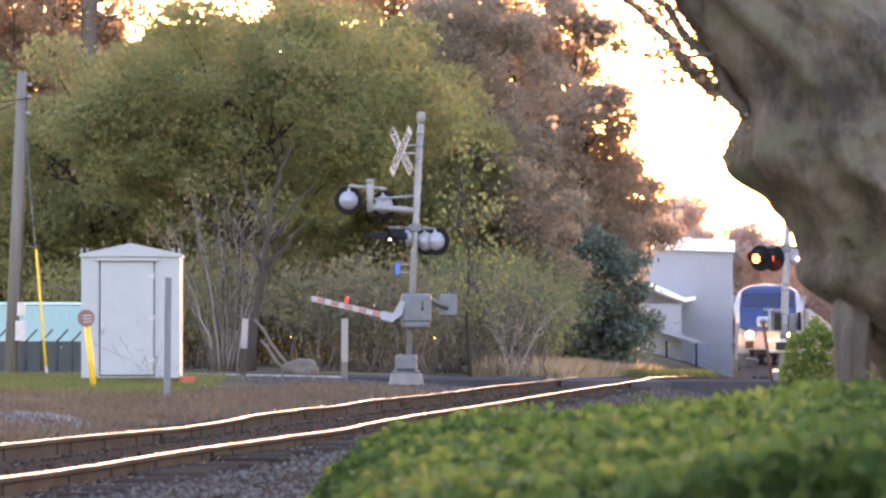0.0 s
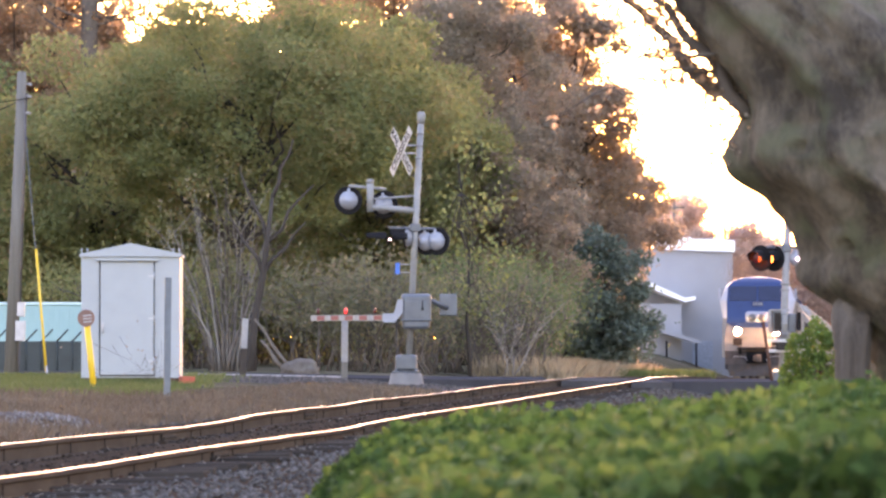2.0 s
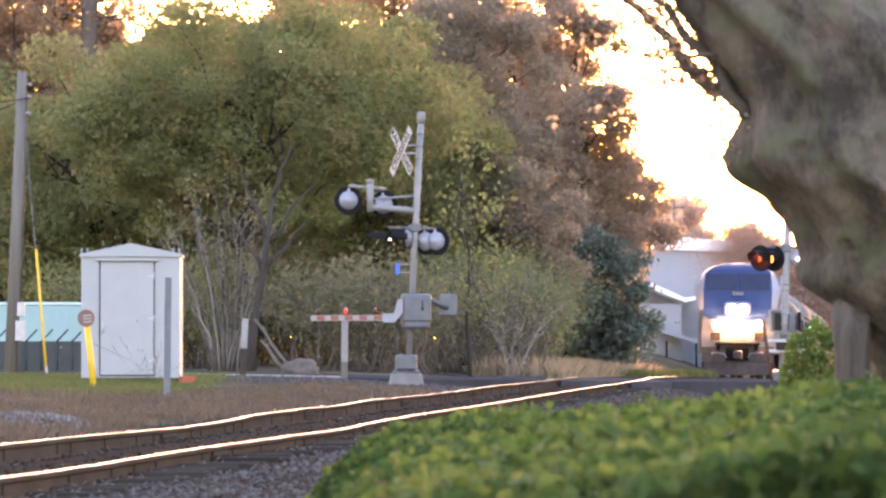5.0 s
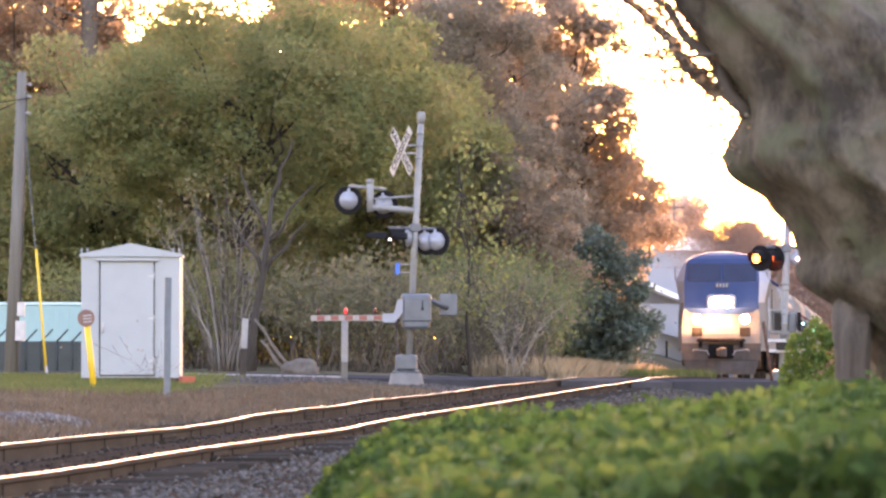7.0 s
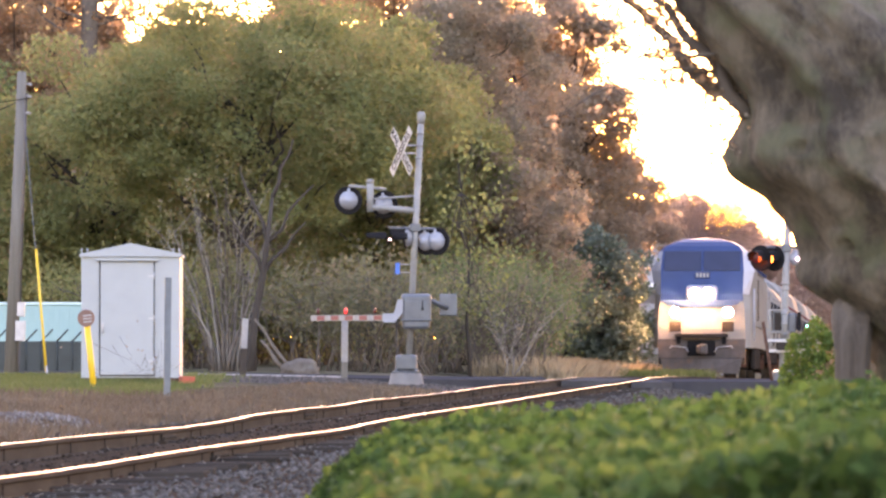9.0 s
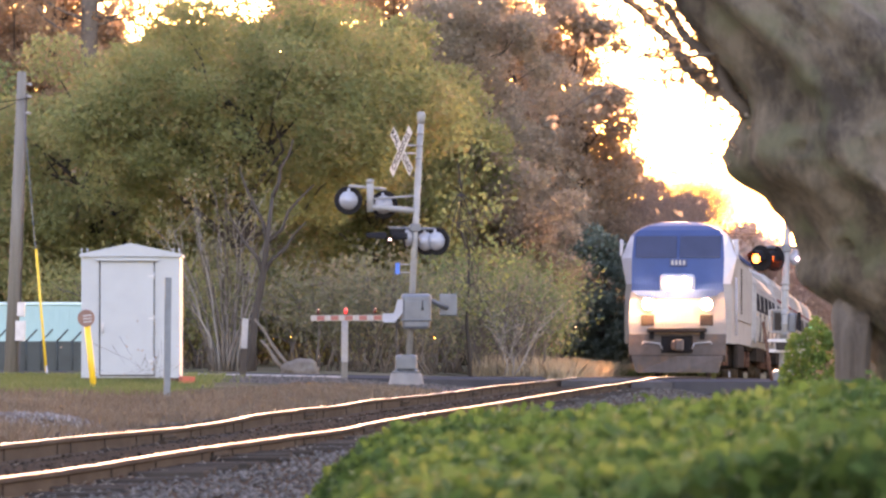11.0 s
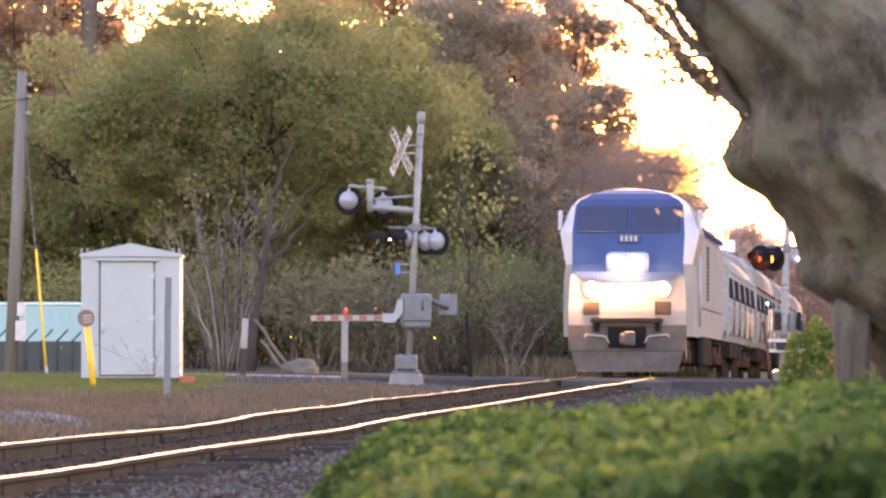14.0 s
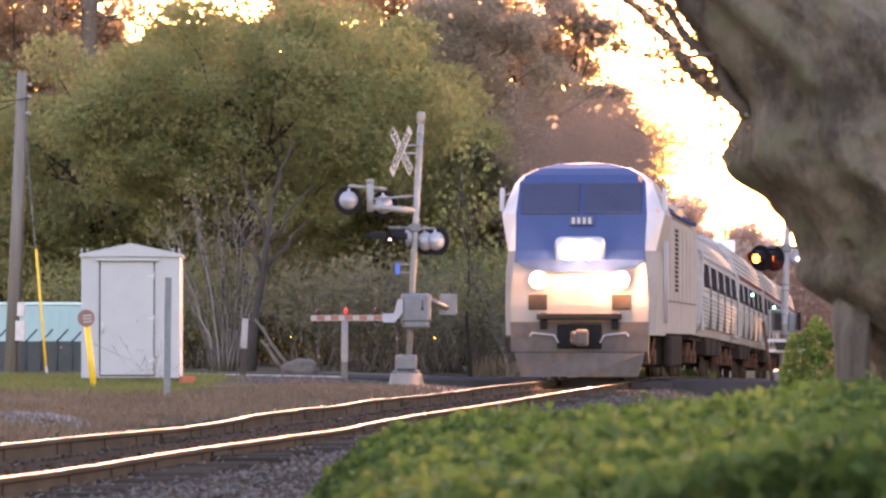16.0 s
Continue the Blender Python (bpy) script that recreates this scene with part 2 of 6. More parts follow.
def rod(bm, a, b, r0, r1=None, seg=12, mi=0):
    """A closed, tapered round bar from a to b."""
    a, b = Vector(a), Vector(b)
    r1 = r0 if r1 is None else r1
    q = (b - a).to_track_quat('Z', 'Y')
    rings = []
    for p, r in ((a, r0), (b, r1)):
        rings.append([bm.verts.new(p + q @ Vector((r * math.cos(2 * math.pi * i / seg), r * math.sin(2 * math.pi * i / seg), 0))) for i in range(seg)])
    for i in range(seg):
        f = bm.faces.new((rings[0][i], rings[0][(i + 1) % seg], rings[1][(i + 1) % seg], rings[1][i]))
        f.smooth, f.material_index = True, mi
    bm.faces.new(rings[0][::-1]).material_index = mi
    bm.faces.new(rings[1]).material_index = mi
    return bm


def turned(bm, a, way, profile, seg=20, mi=0, cap=True):
    """A body of revolution: profile of (along, radius) from a, along way."""
    a, q = Vector(a), Vector(way).to_track_quat('Z', 'Y')
    rings = [[bm.verts.new(a + q @ Vector((r * math.cos(2 * math.pi * i / seg), r * math.sin(2 * math.pi * i / seg), d))) for i in range(seg)] for d, r in profile]
    for u, v in zip(rings, rings[1:]):
        for i in range(seg):
            f = bm.faces.new((u[i], u[(i + 1) % seg], v[(i + 1) % seg], v[i]))
            f.smooth, f.material_index = True, mi
    if cap:
        bm.faces.new(rings[0][::-1]).material_index = mi
        bm.faces.new(rings[-1]).material_index = mi
    return bm


def loft(bm, sections, closed_ends=True, mi=0, smooth=False):
    """Skins rings of equally many points."""
    rings = [[bm.verts.new(p) for p in s] for s in sections]
    n = len(rings[0])
    for u, v in zip(rings, rings[1:]):
        for i in range(n):
            f = bm.faces.new((u[i], u[(i + 1) % n], v[(i + 1) % n], v[i]))
            f.material_index, f.smooth = mi, smooth
    if closed_ends:
        bm.faces.new(rings[0][::-1]).material_index = mi
        bm.faces.new(rings[-1]).material_index = mi
    return bm


def prism(bm, outline, y0, y1, mi=0):
    """An outline in x and z, drawn out from y0 to y1."""
    return loft(bm, [[(x, y0, z) for x, z in outline], [(x, y1, z) for x, z in outline]], mi=mi)


def mesh_from(name, verts, faces, mat, parent=None, label=""):
    """One object from arrays of corners and of quads."""
    me = bpy.data.meshes.new(name)
    verts, faces = np.asarray(verts, np.float32), np.asarray(faces, np.int32)
    k = faces.shape[1]
    me.vertices.add(len(verts))
    me.vertices.foreach_set("co", verts.ravel())
    me.loops.add(faces.size)
    me.loops.foreach_set("vertex_index", faces.ravel())
    me.polygons.add(len(faces))
    me.polygons.foreach_set("loop_start", np.arange(0, faces.size, k, dtype=np.int32))
    me.update(calc_edges=True)
    me.validate()
    me.materials.append(mat)
    ob = new(name, me)
    ob.parent = parent
    if label:
        tagged(ob, label)
    return ob


def leaf_arrays(centres, size, rng, up=0.3, slim=0.55):
    """A kite-shaped leaf at each centre, turned at random."""
    n = len(centres)
    d = rng.normal(size=(n, 3))
    d[:, 2] -= up
    d /= np.linalg.norm(d, axis=1)[:, None]
    e = np.cross(d, rng.normal(size=(n, 3)))
    e /= np.linalg.norm(e, axis=1)[:, None]
    s = (size * rng.uniform(0.6, 1.4, n))[:, None]
    f = np.cross(d, e)
    c = centres
    v = np.stack([c - d * s * 0.5, c + e * s * slim * 0.5 + f * s * 0.08, c + d * s * 0.5, c - e * s * slim * 0.5 + f * s * 0.08], 1).reshape(-1, 3)
    return v, np.arange(4 * n).reshape(-1, 4)


def track_x(y):
    """Where the middle of the track runs."""
    return 0.0918 * y - 6.65


def track_z(y):
    """The track falls away gently past the crossing."""
    d = max(0.0, y - 114.0)
    return -0.0090 * d * (d / (d + 12.0))


def smooth(a, b, t):
    t = min(1.0, max(0.0, (t - a) / (b - a)))
    return t * t * (3 - 2 * t)


def ground_z(x, y):
    """The lie of the land: ballast bed, its shoulders, and the verges."""
    u = x - track_x(y)
    base = track_z(y)
    left = 0.10 - 0.10 * smooth(-6, -2.5, u) + (track_z(y) - 0.1) * smooth(-9, -3, u) * 0.9
    if u < 0:
        z = left * smooth(-1.7, -3.4, u) + (base - 0.185) * (1 - smooth(-1.7, -3.4, u))
    else:
        z = base - 0.19 - 0.22 * smooth(1.5, 3.2, u) - 0.25 * smooth(4, 12, u) * (1 - smooth(40, 80, y))
    z += 0.035 * noise.noise((x * 0.5, y * 0.25, 3)) * smooth(1.3, 2.2, abs(u))
    return z

# ---- ground, track and road ----
ROAD_Y0, ROAD_Y1 = 106.4, 114.6


def build_ground():
    ys = list(np.concatenate([np.arange(-300, 0, 60), np.arange(0, 24, 4), np.arange(24, 130, 1.0), np.arange(130, 320, 5), np.arange(320, 700, 40), [900, 1400, 2500, 4200]]))
    us = list(np.concatenate([[-2500, -900, -300, -120, -60, -40], np.arange(-30, -10, 2), np.arange(-10, 6, 0.4), np.arange(6, 20, 2), [24, 40, 80, 200, 600, 2500]]))
    verts = [(track_x(y) + u, y, ground_z(track_x(y) + u, y)) for y in ys for u in us]
    w = len(us)
    faces = [(j * w + i, j * w + i + 1, (j + 1) * w + i + 1, (j + 1) * w + i) for j in range(len(ys) - 1) for i in range(w - 1)]
    ob = mesh_from("ground", verts, faces, GRASS_SOIL)
    ob.data.polygons.foreach_set("use_smooth", [True] * len(ob.data.polygons))
    tagged(ob, "dry grassy ground with bare soil beside the track", "ground", kind="structure")
    # gravel bed of the track
    ys = list(np.concatenate([np.arange(20, 130, 0.5), np.arange(130, 330, 3)]))
    us = np.arange(-2.3, 3.31, 0.2)
    verts = [(track_x(y) + u, y, ground_z(track_x(y) + u, y) + 0.015 * noise.noise((u * 3, y * 3, 1)) + (0.055 if abs(u) < 0.66 else 0.02 if -2.2 < u < 3.2 else -0.06)) for y in ys for u in us]
    w = len(us)
    faces = [(j * w + i, j * w + i + 1, (j + 1) * w + i + 1, (j + 1) * w + i) for j in range(len(ys) - 1) for i in range(w - 1)]
    ob = mesh_from("ballast_bed", verts, faces, GRAVEL)
    tagged(ob, "grey crushed stone ballast bed under the railway track", "ballast", kind="structure")


def build_apron():
    """Bare gravelly dirt between the track, the hut and the road."""
    xs, ys = np.arange(-7.2, 2.2, 0.3), np.arange(96.0, 106.35, 0.35)
    verts = []
    for j, y in enumerate(ys):
        for i, x in enumerate(xs):
            e = min(i, len(xs) - 1 - i, j) / 4 + 0.6 * noise.noise((x * 0.7, y * 0.5, 9))
            verts.append((x, y, ground_z(x, y) + (0.02 if e > 0.35 else -0.05) + 0.012 * noise.noise((x * 4, y * 4, 2))))
    w = len(xs)
    faces = [(j * w + i, j * w + i + 1, (j + 1) * w + i + 1, (j + 1) * w + i) for j in range(len(ys) - 1) for i in range(w - 1)]
    tagged(mesh_from("gravel_apron", verts, faces, APRON), "bare grey gravelly dirt beside the crossing", "gravel", kind="structure")


# settled heights of the two rail heads at points along the line (metres along the way, height)
DIPS_LEFT = [(20.0, 0.023), (41.4, 0.023), (44.3, 0.015), (47.6, 0.004), (51.4, -0.019), (54.9, -0.01), (57.9, 0.028), (61.3, 0.03), (66.0, 0.018), (69.6, 0.046), (75.7, 0.03), (82.8, 0.028), (91.6, 0.043), (103.9, 0.029), (111.5, 0.025), (112.0, 0.03), (118.0, 0.0)]
DIPS_RIGHT = [(20.0, -0.018), (33.0, -0.018), (35.8, -0.031), (37.9, -0.029), (40.3, -0.024), (43.0, -0.027), (46.2, -0.037), (48.8, -0.04), (52.5, -0.061), (56.3, -0.033), (60.3, -0.026), (66.0, -0.029), (73.0, -0.032), (81.5, -0.023), (92.4, -0.017), (105.5, -0.019), (112.4, -0.028), (114.0, 0.0), (118.0, 0.0)]


def rail_z(y, dips):
    return float(np.interp(y, [d[0] for d in dips], [d[1] for d in dips])) + track_z(y)


def build_track():
    track = thing("railway_track", Matrix(), "worn railway track with rusty rails and polished heads", "railway track", kind="structure")
    foot, web, head = 0.070, 0.009, 0.036
    outline = [(-foot, -0.172), (foot, -0.172), (foot, -0.160), (web, -0.142), (web, -0.05), (head, -0.036), (head, -0.010), (head - 0.015, 0.0), (-head + 0.015, 0.0), (-head, -0.010), (-head, -0.036), (-web, -0.05), (-web, -0.142), (-foot, -0.160)]
    ys = list(np.concatenate([np.arange(22, 128, 0.6), np.arange(128, 330, 4)]))
    for side, dips in ((-1, DIPS_LEFT), (1, DIPS_RIGHT)):
        bm = bmesh.new()
        # settled heights are eased a little so that the rail bends rather than kinks
        zs = [sum(rail_z(y + k, dips) for k in (-0.9, 0, 0.9)) / 3 + 0.004 * noise.noise((y * 0.9, side * 7, 0)) for y in ys]
        loft(bm, [[(track_x(y) + side * 0.7525 + p, y, z + q) for p, q in outline] for y, z in zip(ys, zs)])
        for i, f in enumerate(bm.faces):
            if len(f.verts) == 4 and i % len(outline) == 7:
                f.material_index = 1
        part("rail", bm, [RAIL_RUST, RAIL_SHINE], track, "rusty steel rail with a polished head")
        # joint bars
        for y in (41, 52.9, 64.8, 76.7, 88.6, 100.5):
            bm = bmesh.new()
            y += 2.3 * side
            for q in (-1, 1):
                box(bm, (0, 0, -0.085), (0.02, 0.9, 0.08), Matrix.Translation((q * 0.024, 0, 0)), 0.004)
                for k in (-0.36, -0.22, -0.08, 0.08, 0.22, 0.36):
                    rod(bm, (q * 0.03, k, -0.085), (q * 0.06, k, -0.085), 0.018, seg=6)
            jb = part("joint_bar", bm, RAIL_RUST, track)
            jb.matrix_basis = pose(track_x(y) + side * 0.7525, y, rail_z(y, dips), 0, 0, -5.24)
        # thin anchors clipped across the web
        rng = random.Random(40 + side)
        bm = bmesh.new()
        y = 33.0
        while y < 104:
            m = pose(track_x(y) + side * 0.7525, y, rail_z(y, dips), 0, 0, -5.24)
            box(bm, (0, 0, -0.10), (0.034, 0.022, 0.125), m)
            box(bm, (0, 0, -0.165), (0.17, 0.03, 0.022), m)
            y += rng.choice((0.7, 1.1, 1.9, 2.6))
        part("rail_anchor", bm, LOCO_DARK, track, "dark rail anchors across the web")["kind"] = "stuff"
    bm = bmesh.new()
    box(bm, (0, 0, -0.09), (2.6, 0.22, 0.17), bevel=0.012)
    first = None
    rng = random.Random(5)
    for i in range(150):
        y = 31.0 + i * 0.5
        m = pose(track_x(y) + rng.uniform(-0.06, 0.06), y, -0.14 + rng.uniform(-0.02, 0.012), 0, rng.uniform(-1, 1), -5.24 + rng.uniform(-1.5, 1.5))
        if first is None:
            first = part("tie", bm, TIE_WOOD, track, "dark creosoted timber tie")
            first.matrix_basis = m
        else:
            ob = new("tie", first.data)
            ob.parent, ob.matrix_basis = track, m
    # spikes
    bm = bmesh.new()
    for i in range(150):
        y = 31.0 + i * 0.5
        for side in (-1, 1):
            for q in (-1, 1):
                x = track_x(y) + side * 0.7525 + q * 0.085
                if rng.random() < 0.6:
                    box(bm, (x, y + rng.uniform(-0.07, 0.07), -0.165 + rng.uniform(-0.01, 0.02)), (0.03, 0.03, 0.04))
    part("spike_row", bm, RUSTY, track)["kind"] = "stuff"
    # dead stalks and splinters caught along the foot of the rails
    bm = bmesh.new()
    for i in range(900):
        y = 31.0 + 70 * rng.random() ** 1.5
        x = track_x(y) + rng.choice((-0.7525, 0.7525)) + rng.gauss(0.15, 0.05)
        a = Vector((x, y, -0.17 + rng.uniform(0, 0.03)))
        rod(bm, a, a + Vector((rng.gauss(0, 0.03), rng.gauss(0, 0.035), rng.uniform(-0.01, 0.03))), 0.004, 0.002, 4)
    part("stalk_litter", bm, PALE_TWIG, track, "pale dead stalks along the rails")["kind"] = "stuff"


def slab(bm, x0, x1, y0, y1, zf, thick, nx=12):
    """A slab with a level that follows zf across x."""
    xs = np.linspace(x0, x1, nx)
    loft(bm, [[(x, y0, zf(x) - thick), (x, y1, zf(x) - thick), (x, y1, zf(x)), (x, y0, zf(x))] for x in xs])


def build_road():
    road = thing("road", Matrix(), "worn grey asphalt road crossing the railway track", "road", kind="structure")
    xl = track_x(ROAD_Y0) - 0.7525
    xr = track_x(ROAD_Y0) + 0.7525
    level = lambda x: 0.16 - 0.135 * smooth(-8, 1.6, x) - 0.04 * smooth(3, 4.2, x) - 0.02 * smooth(5, 12, x)
    bm = bmesh.new()
    slab(bm, -70, xl - 0.16, ROAD_Y0, ROAD_Y1, level, 0.22, 40)
    part("road_surface", bm, ASPHALT, road)
    bm = bmesh.new()
    slab(bm, xr + 0.95, 60, ROAD_Y0 + 0.1, ROAD_Y1, level, 0.26, 20)
    part("road_surface", bm, ASPHALT, road)
    for i in range(3):
        y0 = ROAD_Y0 + 0.02 + i * 2.72
        bm = bmesh.new()
        loft(bm, [[(xl + 0.11 + 0.0918 * (y - ROAD_Y0), y, -0.2), (xr - 0.11 + 0.0918 * (y - ROAD_Y0), y, -0.2), (xr - 0.11 + 0.0918 * (y - ROAD_Y0), y, -0.012), (xl + 0.11 + 0.0918 * (y - ROAD_Y0), y, 0.006)] for y in (y0, y0 + 2.69)])
        part("crossing_panel", bm, PANEL, road)
        bm = bmesh.new()
        loft(bm, [[(xr + 0.07 + 0.0918 * (y - ROAD_Y0), y, -0.2), (xr + 0.93 + 0.0918 * (y - ROAD_Y0), y, -0.2), (xr + 0.93 + 0.0918 * (y - ROAD_Y0), y, -0.03), (xr + 0.07 + 0.0918 * (y - ROAD_Y0), y, -0.03)] for y in (y0, y0 + 2.69)])
        part("crossing_panel", bm, PANEL, road)
    # low pale kerb where the road meets the dirt
    bm = bmesh.new()
    for i in range(9):
        x0 = -6.6 + i * 0.5
        loft(bm, [[(x, ROAD_Y0 - 0.16, level(x) - 0.2), (x, ROAD_Y0 - 0.01, level(x) - 0.2), (x, ROAD_Y0 - 0.01, level(x) + 0.028), (x, ROAD_Y0 - 0.15, level(x) + 0.022)] for x in (x0, x0 + 0.49)])
    part("kerb", bm, DULL_WHITE, road, "low pale kerb stones")


# ---- trackside things ----
def build_shed():
    x0, x1, y, z = -6.40, -4.66, 90.0, 0.14
    w, d, h = x1 - x0, 1.85, 2.19
    shed = thing("relay_hut", pose((x0 + x1) / 2, y, z, 0, 0, 1.2), "white-painted metal relay hut with a closed door", "shed")
    bm = bmesh.new()
    prism(bm, [(-w / 2, 0.05), (w / 2, 0.05), (w / 2, h), (-w / 2, h)], 0, d)
    part("body", bm, WHITE_PAINT, shed)
    bm = bmesh.new()
    o = w / 2 + 0.035
    prism(bm, [(-o, h - 0.0), (-o, h + 0.05), (0, h + 0.245), (o, h + 0.05), (o, h - 0.0), (0, h + 0.01)], -0.05, d + 0.05)
    part("roof", bm, WHITE_PAINT, shed, "shallow white gabled roof")
    bm = bmesh.new()
    box(bm, (-0.06, -0.02, 1.10), (0.94, 0.05, 2.0), bevel=0.008)
    door = part("door", bm, WHITE_PAINT, shed, "closed white steel door")
    bm = bmesh.new()
    for c, s in (((-0.54, -0.012, 1.1), (0.02, 0.03, 2.03)), ((0.416, -0.012, 1.1), (0.014, 0.03, 2.03)), ((-0.06, -0.012, 0.093), (0.97, 0.03, 0.016))):
        box(bm, c, s)
    part("door_gap", bm, BLACK, shed, "dark gap round the door")
    bm = bmesh.new()
    box(bm, (-0.06, -0.05, 2.135), (1.06, 0.12, 0.035), bevel=0.006)
    part("drip_cap", bm, WHITE_PAINT, shed)
    bm = bmesh.new()
    box(bm, (-0.49, -0.055, 0.93), (0.045, 0.03, 0.2), bevel=0.006)
    rod(bm, (-0.49, -0.06, 0.95), (-0.49, -0.11, 0.95), 0.014)
    rod(bm, (-0.49, -0.105, 0.96), (-0.49, -0.105, 0.85), 0.012)
    part("door_handle", bm, GALV, door, "steel lever handle")
    for k in (0.35, 1.1, 1.85):
        bm = bmesh.new()
        rod(bm, (0.415, -0.05, k - 0.06), (0.415, -0.05, k + 0.06), 0.012)
        box(bm, (0.37, -0.05, k), (0.10, 0.012, 0.03))
        part("hinge", bm, GALV, door)
    for x in (-w / 2 + 0.02, -w / 2 + 0.12, w / 2 - 0.1, w / 2):
        bm = bmesh.new()
        rod(bm, (x, 0.0, h), (x - 0.015, -0.01, h + 0.13), 0.012)
        turned(bm, (x - 0.015, -0.01, h + 0.12), (0, 0, 1), [(0, 0.022), (0.02, 0.022), (0.03, 0.008)], 10)
        part("lifting_lug", bm, WHITE_PAINT, shed)
    for x in (-w / 2 + 0.15, w / 2 - 0.12):
        bm = bmesh.new()
        box(bm, (x, d / 2, -0.06), (0.16, d, 0.24), bevel=0.01)
        part("skid", bm, RUSTY, shed, "dark rusty skid under the hut")
    bm = bmesh.new()
    box(bm, (0, 0, 0.06), (0.24, 0.3, 0.12), bevel=0.01)
    blk = part("marker_block", bm, BRICK_RED)
    blk.matrix_basis = pose(-4.50, 89.4, 0.10, 0, 2, 12)
    tagged(blk, "faded red block lying beside the hut", "block")


LENSES = []


def lamp_unit(parent, at, way, lit=False, hood=True, r=0.285):
    """A flashing-light unit: black backing disc, hood, lens and cast housing."""
    q = Vector(way).to_track_quat('Y', 'Z').to_matrix().to_4x4()
    m = Matrix.Translation(at) @ q
    bm = bmesh.new()
    turned(bm, (0, 0, 0), (0, 1, 0), [(-0.012, r * 0.97), (-0.006, r), (0.006, r), (0.012, r * 0.97)], 28)
    disc = part("background_disc", bm, BLACK, parent, "round black background disc")
    disc.matrix_basis = m
    bm = bmesh.new()
    turned(bm, (0, -0.012, 0), (0, -1, 0), [(0, 0.185), (0.03, 0.188), (0.06, 0.18), (0.12, 0.135), (0.16, 0.08), (0.19, 0.055), (0.2, 0.02)], 20)
    rod(bm, (0, -0.09, 0.1), (0, -0.09, 0.24), 0.028)
    part("housing", bm, DOME, disc, "dull aluminium lamp housing")
    bm = bmesh.new()
    turned(bm, (0, 0.012, 0), (0, 1, 0), [(0, 0.15), (0.018, 0.14), (0.032, 0.10), (0.04, 0.04)], 24)
    if lit:
        # a lens that turns between a lit and a dark face
        bm.free()
        bm = bmesh.new()
        turned(bm, (0, 0.002, 0), (0, 1, 0), [(0, 0.10), (0.012, 0.092), (0.022, 0.066), (0.028, 0.03)], 24, 0)
        turned(bm, (0, -0.002, 0), (0, -1, 0), [(0, 0.10), (0.012, 0.092), (0.022, 0.066), (0.028, 0.03)], 24, 1)
        lens = part("lens", bm, [RED_LIT, RED_DARK], disc, "flashing red lens")
        lens.matrix_basis = pose(0, 0.17, 0)
        LENSES.append(lens)
    else:
        part("lens", bm, RED_DARK, disc, "dark red lens")
    if hood:
        bm = bmesh.new()
        n = 16
        inner, outer = [], []
        for i in range(n + 1):
            a = radians(-15 + 210 * i / n)
            reach = 0.30 if 20 < math.degrees(a) < 160 else 0.24
            for lst, rr in ((inner, 0.165), (outer, 0.172)):
                lst.append((bm.verts.new((rr * math.cos(a), 0.012, rr * math.sin(a))), bm.verts.new((rr * math.cos(a), reach, rr * math.sin(a)))))
        for lst in (inner, outer):
            for u, v in zip(lst, lst[1:]):
                bm.faces.new((u[0], v[0], v[1], u[1]))
        for i in range(n):
            bm.faces.new((inner[i][1], inner[i + 1][1], outer[i + 1][1], outer[i][1]))
        part("hood", bm, BLACK, disc, "black half-round hood")
    return disc


def letters(parent, text, size, m, mat, depth=0.003):
    cu = bpy.data.curves.new("lettering", 'FONT')
    cu.body, cu.size, cu.extrude, cu.align_x, cu.align_y = text, size, depth, 'CENTER', 'CENTER'
    tmp = bpy.data.objects.new("lettering", cu)
    me = bpy.data.meshes.new_from_object(tmp)
    bpy.data.objects.remove(tmp)
    me.materials.clear()
    me.materials.append(mat)
    ob = new("lettering", me)
    ob.parent, ob.matrix_basis = parent, m
    return ob


HEAD = Vector((0.89, 0.456, 0)).normalized()     # the way the road's drivers go
SIDE = Vector((-HEAD.y, HEAD.x, 0))


